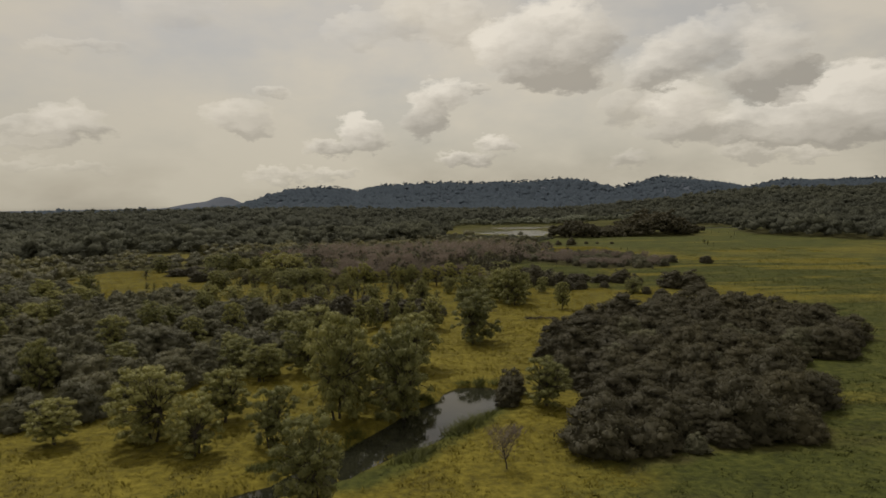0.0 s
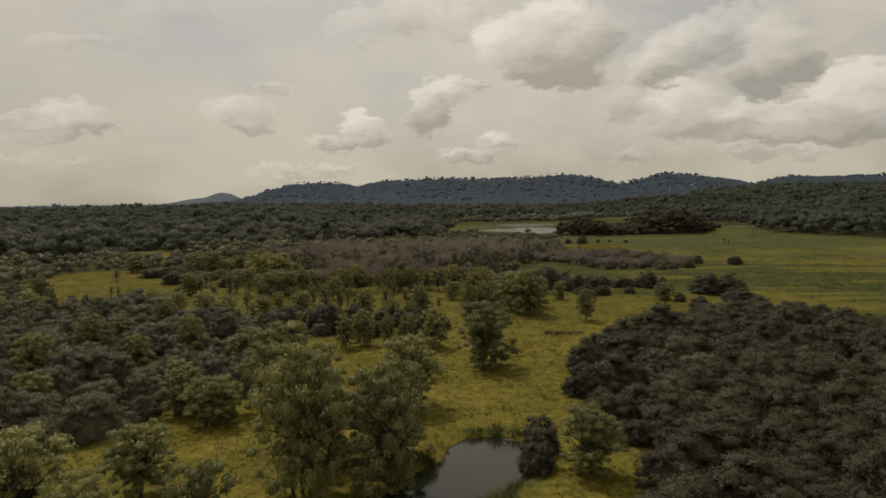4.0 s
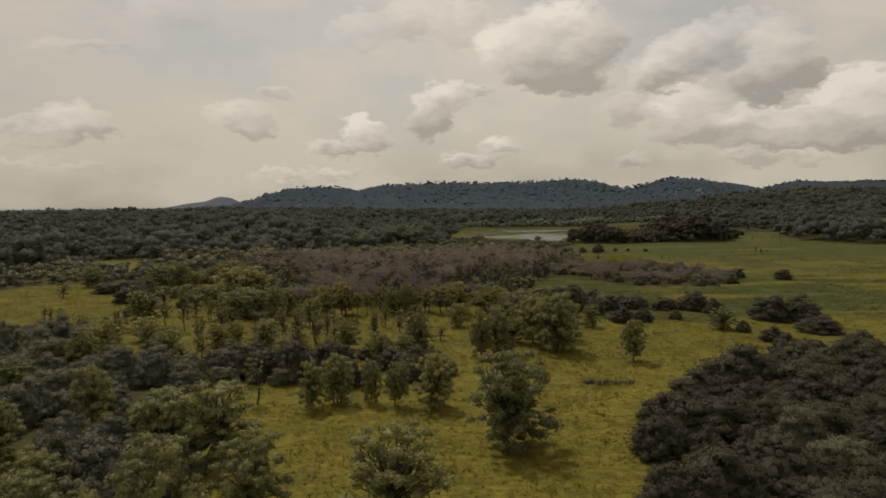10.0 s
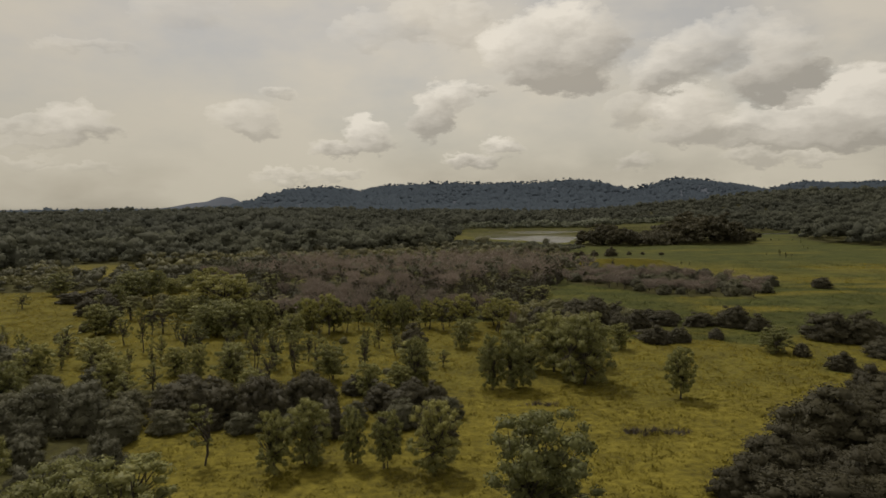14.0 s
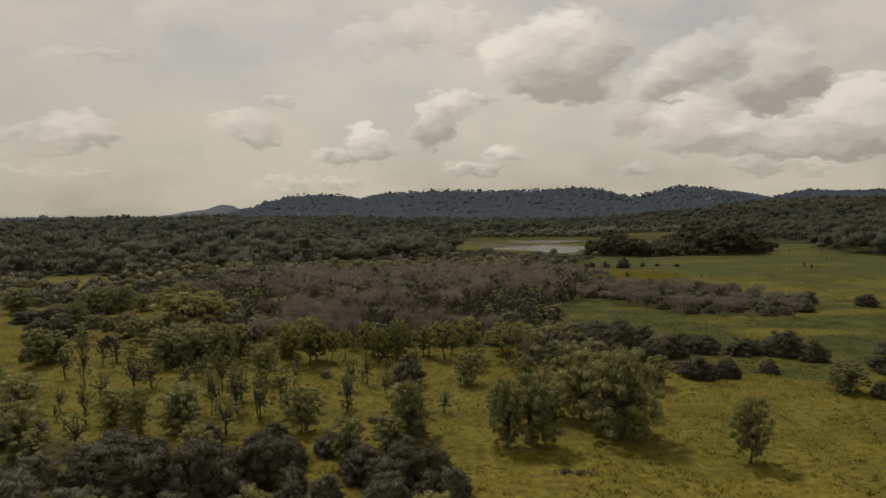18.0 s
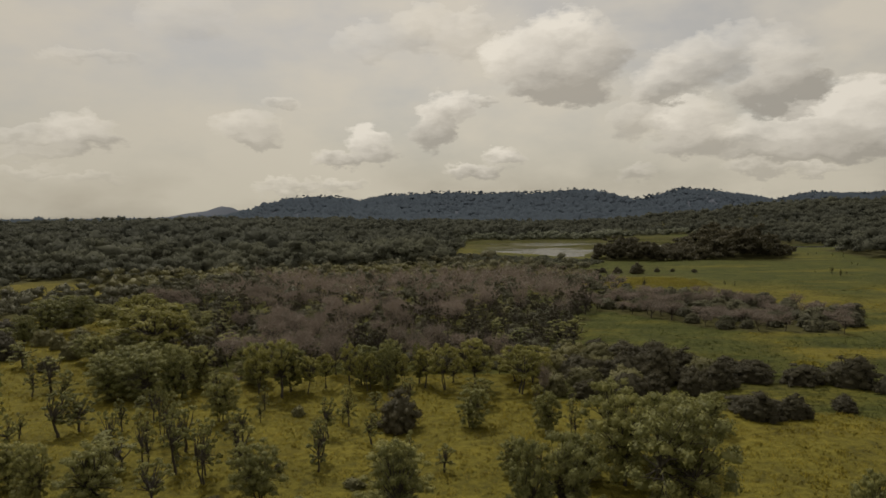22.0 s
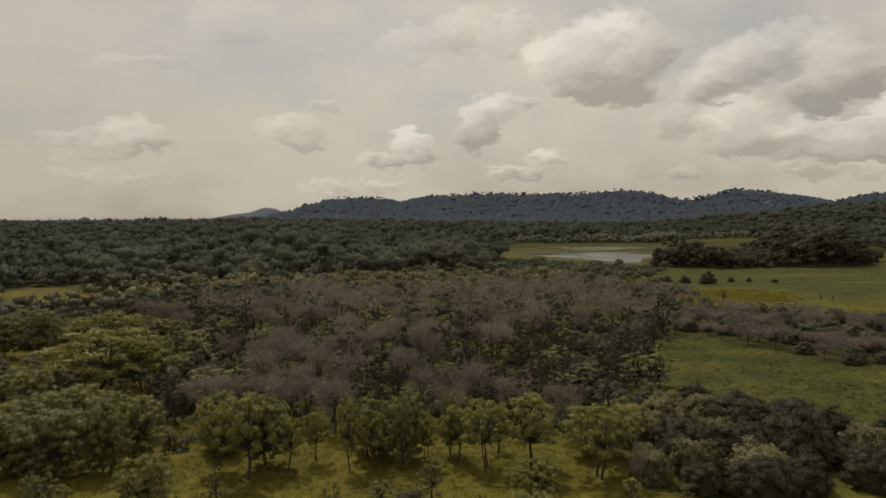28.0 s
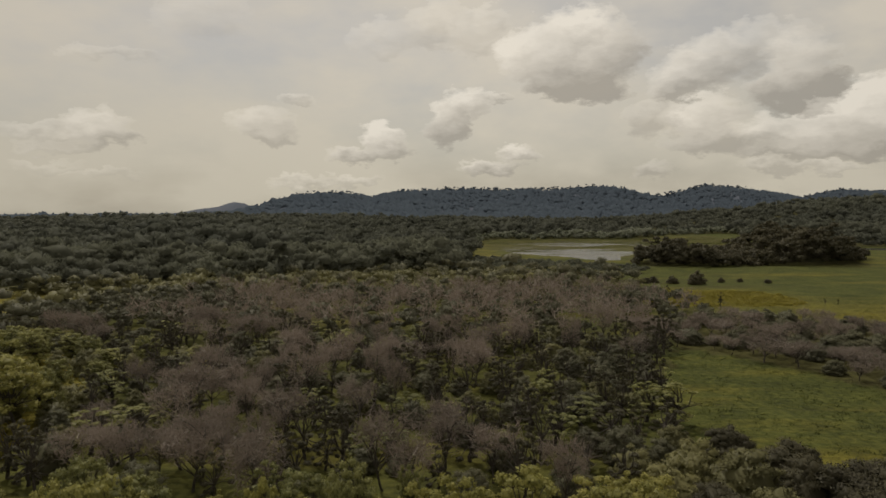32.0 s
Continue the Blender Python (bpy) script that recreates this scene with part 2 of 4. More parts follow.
M_MARSH = foliage("marsh_grass_blades", (0.045, 0.053, 0.016), (0.077, 0.087, 0.020), (0.123, 0.128, 0.031), 0.2, 0.05, 0.15, (0.3, 1.7, 1), gloss=0.1)
M_FLOWER = foliage("yellow_flower_heads", (0.187, 0.163, 0.027), (0.259, 0.226, 0.036), (0.341, 0.297, 0.050), 0.2, 0.1, 0.3, gloss=0.1)
M_STRAW = foliage("north_meadow_grass_blades", (0.128, 0.106, 0.016), (0.223, 0.183, 0.023), (0.339, 0.272, 0.035), 0.2, 0.12, 0.25, gloss=0.1)
M_DRY = foliage("dead_brown_reeds", (0.030, 0.022, 0.013), (0.050, 0.037, 0.021), (0.078, 0.058, 0.030), 0.15, 0.2)
M_BARK = bark("grey_bark", (0.034, 0.029, 0.022), (0.085, 0.073, 0.057))


def earth():
    """Ground: dry meadow, green marsh, forest floor and a far haze tint, by the zone stored on the sheet."""
    mat, nodes, links, bsdf = material("ground_cover")
    zone = nodes.new("ShaderNodeAttribute")
    zone.attribute_name = "zone"
    s = nodes.new("ShaderNodeSeparateColor")
    links.new(zone.outputs["Color"], s.inputs[0])
    geo = nodes.new("ShaderNodeNewGeometry")

    def field(scale, detail, stretch=(1, 1, 1)):
        mp, n = nodes.new("ShaderNodeMapping"), nodes.new("ShaderNodeTexNoise")
        mp.inputs["Scale"].default_value = stretch
        n.inputs["Scale"].default_value, n.inputs["Detail"].default_value = scale, detail
        n.inputs["Roughness"].default_value = 0.6
        links.new(geo.outputs["Position"], mp.inputs[0])
        links.new(mp.outputs[0], n.inputs["Vector"])
        return n.outputs["Fac"]

    fine, mid, streak = field(0.9, 6), field(0.12, 4), field(0.035, 5, (0.35, 1.6, 1))
    both = nmath(nodes, links, "ADD", nmath(nodes, links, "MULTIPLY", fine, 0.6), nmath(nodes, links, "MULTIPLY", mid, 0.4))
    gold = ramp(nodes, links, both, [(0.36, (0.076, 0.065, 0.015)), (0.5, (0.142, 0.121, 0.020)), (0.64, (0.214, 0.180, 0.031))])
    green = ramp(nodes, links, both, [(0.36, (0.030, 0.036, 0.011)), (0.5, (0.059, 0.067, 0.016)), (0.64, (0.096, 0.102, 0.024))])
    floor_c = ramp(nodes, links, both, [(0.35, (0.035, 0.032, 0.014)), (0.65, (0.085, 0.082, 0.026))])

    def blend(fac, a, b):
        n = nodes.new("ShaderNodeMix")
        n.data_type = "RGBA"
        links.new(fac, n.inputs[0])
        links.new(a, n.inputs[6])
        links.new(b, n.inputs[7])
        return n.outputs[2]

    st = nmath(nodes, links, "MULTIPLY", nmath(nodes, links, "SUBTRACT", streak, 0.53), 7.0, clamp=True)
    marsh = blend(nmath(nodes, links, "MULTIPLY", st, 0.65), green, gold)
    lines = nmath(nodes, links, "MULTIPLY", nmath(nodes, links, "SUBTRACT", field(0.05, 6, (0.16, 1.9, 1)), 0.56), 9.0, clamp=True)
    marsh = blend(nmath(nodes, links, "MULTIPLY", lines, 0.7), marsh, floor_c)
    col = blend(s.outputs[1], gold, marsh)
    col = blend(s.outputs[2], col, floor_c)
    # blue-grey that paints the haze of distance into the far ground
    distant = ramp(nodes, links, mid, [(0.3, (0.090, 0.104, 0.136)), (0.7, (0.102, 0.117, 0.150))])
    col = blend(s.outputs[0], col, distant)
    links.new(col, bsdf.inputs["Base Color"])
    bsdf.inputs["Roughness"].default_value = 0.95
    bsdf.inputs["Specular IOR Level"].default_value = 0.1
    bump = nodes.new("ShaderNodeBump")
    bump.inputs["Strength"].default_value, bump.inputs["Distance"].default_value = 0.8, 0.5
    links.new(both, bump.inputs["Height"])
    links.new(bump.outputs[0], bsdf.inputs["Normal"])
    return mat


def water_mat(name, rough):
    mat, nodes, links, bsdf = material(name)
    bsdf.inputs["Base Color"].default_value = (0.020, 0.021, 0.014, 1)
    bsdf.inputs["Roughness"].default_value = rough
    bsdf.inputs["IOR"].default_value = 1.33
    n, geo = nodes.new("ShaderNodeTexNoise"), nodes.new("ShaderNodeNewGeometry")
    n.inputs["Scale"].default_value, n.inputs["Detail"].default_value = 1.2, 3
    links.new(geo.outputs["Position"], n.inputs["Vector"])
    bump = nodes.new("ShaderNodeBump")
    bump.inputs["Strength"].default_value, bump.inputs["Distance"].default_value = 0.06, 0.05
    links.new(n.outputs["Fac"], bump.inputs["Height"])
    links.new(bump.outputs[0], bsdf.inputs["Normal"])
    return mat


M_EARTH, M_WATER, M_LAKE = earth(), water_mat("still_water", 0.04), water_mat("rippled_water", 0.22)

# ---- mesh helpers ----
RNG = np.random.default_rng(7)


def mesh_np(name, verts, faces, normals=None):
    """A mesh from arrays of corners and of faces that all have the same number of corners."""
    verts, faces = np.asarray(verts, np.float32), np.asarray(faces, np.int32)
    me = bpy.data.meshes.new(name)
    k = faces.shape[1]
    me.vertices.add(len(verts))
    me.vertices.foreach_set("co", verts.ravel())
    me.loops.add(faces.size)
    me.loops.foreach_set("vertex_index", faces.ravel())
    me.polygons.add(len(faces))
    me.polygons.foreach_set("loop_start", np.arange(0, faces.size, k, dtype=np.int32))
    me.update(calc_edges=True)
    if normals is not None:
        me.polygons.foreach_set("use_smooth", np.ones(len(faces), bool))
        me.normals_split_custom_set_from_vertices(normals)
    return me


def part(name, me, mat, parent=None, label=""):
    ob = new(name, me)
    if mat is not None and not me.materials:
        me.materials.append(mat)
    if parent is not None:
        ob.parent = parent
    return tagged(ob, label)


def unit(v):
    return v / np.maximum(np.linalg.norm(v, axis=-1, keepdims=True), 1e-9)


def sprays(centres, normals, sizes, rng, bend=0.35):
    """Leaf sprays of three corners, facing their normals."""
    n = unit(normals)
    side = unit(np.cross(n, rng.normal(size=n.shape)))
    up = np.cross(n, side)
    s = sizes[:, None]
    a = s * rng.uniform(0.35, 0.6, (len(s), 1))
    b = s * rng.uniform(0.35, 0.6, (len(s), 1))
    dip = bend * s * rng.uniform(0.2, 1.0, (len(s), 1))
    corners = np.stack([centres + side * a - n * dip, centres + up * b * 1.2, centres - side * a - up * b * 0.5], 1)
    return corners.reshape(-1, 3), np.arange(3 * len(n)).reshape(-1, 3)


def balls(centres, radii, per, size, rng, low=-0.5, spread=0.55, squash=0.8, calm=0.2, dome=None):
    """Leaf sprays on the outside of round clumps."""
    c, r = np.repeat(centres, per, 0), np.repeat(radii, per)[:, None]
    way = unit(rng.normal(size=c.shape))
    way[:, 2] = np.where(way[:, 2] < low, -way[:, 2], way[:, 2])
    at = c + way * r * rng.uniform(0.62, 1.08, (len(c), 1)) * (1, 1, squash)
    face = way + spread * rng.normal(size=c.shape) + (0, 0, 0.25)
    v, f = sprays(at, face, rng.uniform(0.6, 1.3, len(c)) * size * np.minimum(1.6, 0.4 + 0.6 * r[:, 0]), rng)
    soft = unit(0.45 * (1 - calm) * way + (0, 0, calm) + 0.8 * unit(face))
    if dome is not None:
        soft = unit(soft + 0.5 * unit(at / (dome[0] / 2, dome[0] / 2, dome[1])))
    return v, f, np.repeat(soft, 3, 0)


def lumps(centres, radii, rng, squash=0.8, rows=3, around=7, ragged=0.22, calm=0.2):
    """Closed, uneven domes that fill the inside of leafy clumps."""
    n = len(centres)
    tilt = np.linspace(-0.35, 1.25, rows)
    turn = np.arange(around) * 2 * math.pi / around
    ring = np.stack([np.cos(tilt)[:, None] * np.cos(turn), np.cos(tilt)[:, None] * np.sin(turn), np.sin(tilt)[:, None] + 0 * turn], -1).reshape(-1, 3)
    way = np.concatenate([ring, [(0, 0, 1.0)]])
    k = len(way)
    swell = 1 + ragged * rng.normal(size=(n, k, 1))
    v = np.asarray(centres)[:, None, :] + way[None] * np.asarray(radii)[:, None, None] * swell * (1, 1, squash)
    f = []
    for i in range(rows - 1):
        for j in range(around):
            a, b = i * around + j, i * around + (j + 1) % around
            f += [(a, b, b + around), (a, b + around, a + around)]
    f += [((rows - 1) * around + j, (rows - 1) * around + (j + 1) % around, k - 1) for j in range(around)]
    f = (np.array(f)[None] + (np.arange(n) * k)[:, None, None]).reshape(-1, 3)
    return v.reshape(-1, 3), f, np.tile(unit((1 - calm) * way + (0, 0, calm)), (n, 1))


def joined(a, b):
    """Two sets of corners, faces and normals in one."""
    return np.concatenate([a[0], b[0]]), np.concatenate([a[1], b[1] + len(a[0])]), np.concatenate([a[2], b[2]])


def tube(points, radii, sides=6):
    """A tapered round stem along points."""
    pts, out, faces = np.array(points, float), [], []
    for k, p in enumerate(pts):
        way = unit((pts[min(k + 1, len(pts) - 1)] - pts[max(k - 1, 0)])[None])[0]
        side = unit(np.cross(way, (0.3, 1, 0.2))[None])[0]
        over = np.cross(way, side)
        for s in range(sides):
            a = 2 * math.pi * s / sides
            out.append(p + radii[k] * (math.cos(a) * side + math.sin(a) * over))
    for k in range(len(pts) - 1):
        for s in range(sides):
            t = (s + 1) % sides
            faces.append((k * sides + s, k * sides + t, (k + 1) * sides + t, (k + 1) * sides + s))
    return np.array(out), np.array(faces)


def merge(pieces):
    verts, faces, base = [], [], 0
    for v, f in pieces:
        verts.append(v)
        faces.append(f + base)
        base += len(v)
    return np.concatenate(verts), np.concatenate(faces)


def grain(x, y, scale, seed=0):
    """Smooth random field in -1 to 1."""
    u, v = np.asarray(x) / scale + 17.3 * seed, np.asarray(y) / scale - 9.1 * seed
    i, j = np.floor(u), np.floor(v)
    fu, fv = u - i, v - j
    fu, fv = fu * fu * (3 - 2 * fu), fv * fv * (3 - 2 * fv)

    def h(a, b):
        w = np.sin(a * 127.1 + b * 311.7 + seed * 74.7) * 43758.5453
        return 2 * (w - np.floor(w)) - 1

    return (h(i, j) * (1 - fu) + h(i + 1, j) * fu) * (1 - fv) + (h(i, j + 1) * (1 - fu) + h(i + 1, j + 1) * fu) * fv


def inside(poly, x, y):
    x, y = np.asarray(x, float), np.asarray(y, float)
    hit = np.zeros(np.broadcast(x, y).shape, bool)
    for (x0, y0), (x1, y1) in zip(poly, poly[1:] + poly[:1]):
        cut = ((y0 > y) != (y1 > y)) & (x < (x1 - x0) * (y - y0) / (y1 - y0 + 1e-12) + x0)
        hit ^= cut
    return hit


def near_line(line, x, y):
    """Distance to a broken line."""
    best = np.full(np.shape(x), 1e9)
    for (x0, y0), (x1, y1) in zip(line, line[1:]):
        dx, dy = x1 - x0, y1 - y0
        t = np.clip(((x - x0) * dx + (y - y0) * dy) / (dx * dx + dy * dy), 0, 1)
        best = np.minimum(best, np.hypot(x - x0 - t * dx, y - y0 - t * dy))
    return best


# ---- plan: zones of the land, in metres ----
EAST_THICKET = [(20, 137), (27, 160), (42, 172), (66, 200), (80, 190), (92, 166), (86, 140), (78, 131), (64, 124), (55, 105),
                (53, 91), (46, 83), (35, 81), (22, 77), (17, 82), (19, 90), (24, 98), (25, 107), (19, 112)]
WEST_THICKET = [(-132, 242), (-88, 216), (-66, 204), (-47, 199), (-46, 186), (-38, 160), (-30, 143), (-34, 122), (-42, 124), (-46, 106),
                (-58, 92), (-90, 95), (-150, 150), (-200, 240), (-160, 262)]
BROWN_WOOD = [(-116, 409), (-106, 345), (-62, 322), (-60, 290), (-55, 266), (-26, 262), (-9, 264), (9, 263), (24, 274), (30, 322),
              (46, 352), (58, 377), (58, 410), (40, 430), (0, 425), (-50, 420), (-95, 425)]
MID_THICKET = [(-60, 182), (-52, 190), (-40, 198), (-24, 200), (-12, 196), (-3, 193), (0, 184), (-2, 175), (-10, 174), (-28, 178), (-44, 179), (-58, 176)]
NORTHWEST_SCRUB = [(-112, 350), (-122, 336), (-158, 328), (-162, 262), (-190, 240), (-420, 300), (-420, 430), (-205, 430), (-180, 408), (-150, 408), (-125, 455), (-116, 409)]
GREY_STRIP = [(37, 344), (46, 338), (58, 322), (67, 305), (92, 302), (110, 330), (90, 366), (64, 378), (42, 372)]
ISLAND = [(81, 556), (109, 541), (144, 549), (190, 553), (222, 600), (200, 640), (150, 620), (100, 600)]
SHORE_SHRUBS = [(-10, 520), (56, 490), (80, 520), (74, 545), (40, 575), (5, 600), (-15, 600)]
EAST_WOOD = [(262, 640), (250, 565), (260, 520), (285, 470), (330, 400), (900, 300), (1900, 900), (1900, 1900), (500, 1900), (420, 1000),
             (275, 935), (250, 800), (222, 722), (350, 716), (350, 690), (300, 660)]
LAKE = [(-8, 790), (3, 718), (24, 674), (42, 638), (68, 612), (80, 588), (92, 596), (104, 640), (130, 672), (160, 682), (345, 684),
        (345, 708), (250, 712), (235, 850), (225, 895), (120, 930), (54, 885), (12, 830)]
# open grass within the northwestern scrub: middle and half sizes
CLEARINGS = [(-150, 408, 32, 24), (-180, 432, 22, 17), (-98, 403, 14, 12), (-84, 309, 20, 12)]
FRINGE = [(-125, 412), (-95, 425), (-50, 420), (0, 425), (40, 430), (60, 445), (58, 490), (-8, 522), (-70, 502), (-118, 458)]
PONDS = [(25.0, 176.2, 2.6, 0.9), (11.2, 188.0, 1.6, 0.8), (-42.0, 256.2, 3.0, 1.8)]
EAST_BUSHES = [(14, 272), (22, 281), (36, 277), (45, 264), (43, 249), (22, 243), (13, 249)]
RIVER = [(-140, 20), (-60, 40), (-30, 62), (-18, 72), (-10.5, 79.5), (-5.5, 88), (-1, 95.5), (2.8, 103), (4.4, 107.5)]
# ridge of the hills: distance ahead, then bearing (sideways over ahead) and height
RIDGE = [(-0.62, 0), (-0.33, 0), (-0.30, 0), (-0.275, 2), (-0.26, 6), (-0.245, 26), (-0.229, 47), (-0.214, 56), (-0.192, 57),
         (-0.169, 58), (-0.147, 55), (-0.128, 47), (-0.117, 45), (-0.105, 53), (-0.086, 64), (-0.064, 67), (-0.034, 72),
         (-0.004, 76), (0.033, 74), (0.071, 78), (0.108, 79), (0.146, 85), (0.179, 86), (0.198, 78), (0.22, 63), (0.243, 50),
         (0.258, 58), (0.28, 74), (0.307, 87), (0.333, 85), (0.363, 77), (0.385, 68), (0.415, 51), (0.427, 50), (0.445, 62),
         (0.468, 77), (0.49, 81), (0.52, 75), (0.55, 77), (0.571, 79), (0.64, 78), (0.9, 72)]


def height(x, y):
    x, y = np.asarray(x, float), np.asarray(y, float)
    z = 0.14 * grain(x, y, 6, 1) + 0.18 * grain(x, y, 23, 2)
    wob = 1.2 * grain(x, y, 7, 3)
    d = near_line(RIVER, x, y)
    half = 4.9 + wob - 2.4 * np.clip((96 - y) / 18, 0, 1)
    z = z - 1.5 * np.clip((half + 1.0 - d) / 1.6, 0, 1)
    for px, py, rx, ry in PONDS:
        z = z - 1.0 * np.clip(1.1 * (1 - ((x - px) / rx) ** 2 - ((y - py) / ry) ** 2 + 0.5 * wob), 0, 1)
    lake = inside(LAKE, x + 10 * grain(x, y, 40, 5), y + 9 * grain(x, y, 55, 6))
    deep = np.interp(y, [600, 720, 790, 900], [0.80, 0.70, 0.30, 0.22])
    bed = 0.42 + 0.24 * (deep - 0.42) + 0.20 * grain(x * 0.3, y * 1.5, 22, 8) + 0.20 * grain(x * 0.35, y * 2.2, 9, 9)
    z = np.where(lake, 0.15 * z - bed, z)
    z = z - np.where(lake & (x > 215) & (y < 715), 0.7, 0)
    # low rise in the west, hills to the north
    far = np.clip((y - 620) / 900, 0, 1)
    z = z + 9 * far * np.clip((60 - x) / 300, 0, 1)
    z = z + 33 / (1 + np.exp(-(x - 380) / 62)) * np.exp(-((y - 1200) / 270) ** 2)
    b, h = np.array(RIDGE).T
    y0 = 2250 + 0.30 * np.maximum(x, 0)
    prof = np.interp(x / np.maximum(y0, 1), b, h) + 3 * grain(x, y, 130, 11)
    fall = np.where(y < y0, np.exp(-((y - y0) / 430) ** 2), np.exp(-((y - y0) / 320) ** 2))
    z = z + np.maximum(prof, 0) * fall
    z = z + 66 * np.exp(-((x + 1370) / 90) ** 2 - ((y - 4350) / 250) ** 2) + 34 * np.exp(-((x + 1540) / 120) ** 2 - ((y - 4350) / 250) ** 2)
    return z


def wooded(x, y):
    """Where trees close over the ground."""
    m = inside(EAST_THICKET, x, y) | inside(WEST_THICKET, x, y) | inside(BROWN_WOOD, x, y) | inside(GREY_STRIP, x, y)
    m = m | inside(ISLAND, x, y) | inside(NORTHWEST_SCRUB, x, y) | inside(EAST_WOOD, x, y)
    return (m | far_wood(x, y)) & ~clearing(x, y)


def clearing(x, y):
    """Open patches of yellow grass among the scrub."""
    wob = 0.35 * grain(x, y, 7, 23)
    return np.any([((x - cx) / rx) ** 2 + ((y - cy) / ry) ** 2 < 1 + wob for cx, cy, rx, ry in CLEARINGS], axis=0)


def far_wood(x, y):
    """The great wood to the north and west."""
    x, y = np.asarray(x, float), np.asarray(y, float)
    edge = np.interp(x, [-3000, -400, -220, -150, -118, -70, -15, 0], [300, 300, 380, 440, 455, 500, 515, 610])
    west = (x < 0) & (y > edge + 12 * grain(x, y, 40, 21))
    north = (x >= 0) & (y > np.interp(x, [-20, 0, 30, 150, 210, 270, 300], [610, 800, 870, 885, 935, 950, 800]) + 10 * grain(x, y, 40, 22))
    return west | north


def green(x, y):
    """1 on green marsh, 0 on dry meadow."""
    x, y = np.asarray(x, float), np.asarray(y, float)
    edge = np.interp(y, [0, 60, 78, 84, 190, 200, 226, 236, 246, 300, 5000], [14, 16, 18, 48, 60, 66, 66, 50, 12, 12, 10])
    edge = edge + 5 * grain(x, y, 14, 31) + 2 * grain(x, y, 4, 32)
    g = 1 / (1 + np.exp(-(x - edge) / 1.6))
    d = near_line(RIVER, x, y)
    east = (x > np.interp(y, [62, 72, 79.5, 88, 95.5, 103, 108], [-30, -18, -10.5, -5.5, -1, 2.8, 4.4])) & (y < 104) & (y > 70)
    bank = np.where(east, np.exp(-((d - 5.5) / (2.2 + 0.8 * grain(x, y, 5, 33))) ** 2), 0)
    g = np.maximum(g, np.clip(1.6 * bank, 0, 1))
    west = np.clip((y - 262) / 14, 0, 1) * np.clip((x + 60) / 10, 0, 1) * 0.7
    spot = np.exp(-(((x - 75) / 26) ** 4) - (((y - 424) / 20) ** 4))
    dry = np.clip(2.2 * (grain(x * 0.4, y * 1.5, 24, 34) + 0.5 * grain(x * 0.35, y * 1.8, 9, 35)) + 0.55, 0, 1)
    dry = dry * np.clip((x - 62) / 14, 0, 1) * np.clip((y - 190) / 25, 0, 1) * np.clip((440 - y) / 60, 0, 1)
    north = 0.5 * np.clip((y - 190 + 14 * grain(x, y, 18, 95)) / 12, 0, 1)
    flats = ((y > 575) & (y < 940) & (x < 240)) * (0.22 + 0.3 * grain(x * 0.3, y * 1.8, 16, 36))
    g = np.maximum(np.maximum(g, west) - 0.95 * dry, 0.5 * north) - 1.1 * spot - flats
    return np.clip(np.where(clearing(x, y), 0.1, g), 0, 1)


# ---- ground and water ----
def spaced(lo, hi, step, out_lo, out_hi, grow, cap=60):
    line = list(np.arange(lo, hi, step))
    for sign, end in ((-1, out_lo), (1, out_hi)):
        s, p = step, (lo if sign < 0 else line[-1])
        while sign * p < sign * end:
            s *= grow
            p += sign * min(s, cap)
            line.append(p)
    return np.array(sorted(line))


gx = spaced(-130, 130, 2.2, -4700, 4700, 1.06)
gy = spaced(55, 345, 2.2, -900, 4900, 1.025)
gx = np.union1d(gx, np.arange(-12, 345, 4.0))     # the lake's channels want a finer net
gy = np.union1d(gy, np.arange(578, 935, 3.1))
GX, GY = np.meshgrid(gx, gy)
GZ = height(GX, GY)
nx, ny = len(gx), len(gy)
idx = np.arange(nx * ny).reshape(ny, nx)
quads = np.stack([idx[:-1, :-1], idx[:-1, 1:], idx[1:, 1:], idx[1:, :-1]], -1).reshape(-1, 4)
ground_me = mesh_np("ground", np.stack([GX, GY, GZ], -1).reshape(-1, 3), quads)
in_brown = inside(BROWN_WOOD, GX, GY)
wood_soft = wooded(GX + 3 * grain(GX, GY, 9, 41), GY + 3 * grain(GX, GY, 9, 42)) * np.where(in_brown, 0.3, 1.0)
on_flats = inside(LAKE, GX, GY) | ((GX > -10) & (GX < 240) & (GY > 700) & (GY < 935))
wood_soft = np.maximum(wood_soft, on_flats * np.clip(0.5 + 0.5 * grain(GX * 0.25, GY * 2.0, 12, 43), 0, 1))
# channels: painted haze past 1450 m, green marsh, forest floor
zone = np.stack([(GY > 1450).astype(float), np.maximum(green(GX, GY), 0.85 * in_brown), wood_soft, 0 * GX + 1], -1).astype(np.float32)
attr = ground_me.color_attributes.new("zone", "FLOAT_COLOR", "POINT")
attr.data.foreach_set("color", zone.ravel())
ground_me.polygons.foreach_set("use_smooth", np.ones(len(quads), bool))
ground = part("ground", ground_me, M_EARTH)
tagged(ground, "wide flat wetland ground of yellow and green grass", "ground", kind="structure")


def water_sheet(name, x0, x1, y0, y1, z, mat, label):
    me = mesh_np(name, [(x0, y0, z), (x1, y0, z), (x1, y1, z), (x0, y1, z)], [(0, 1, 2, 3)])
    return tagged(part(name, me, mat), label, "water", kind="structure")


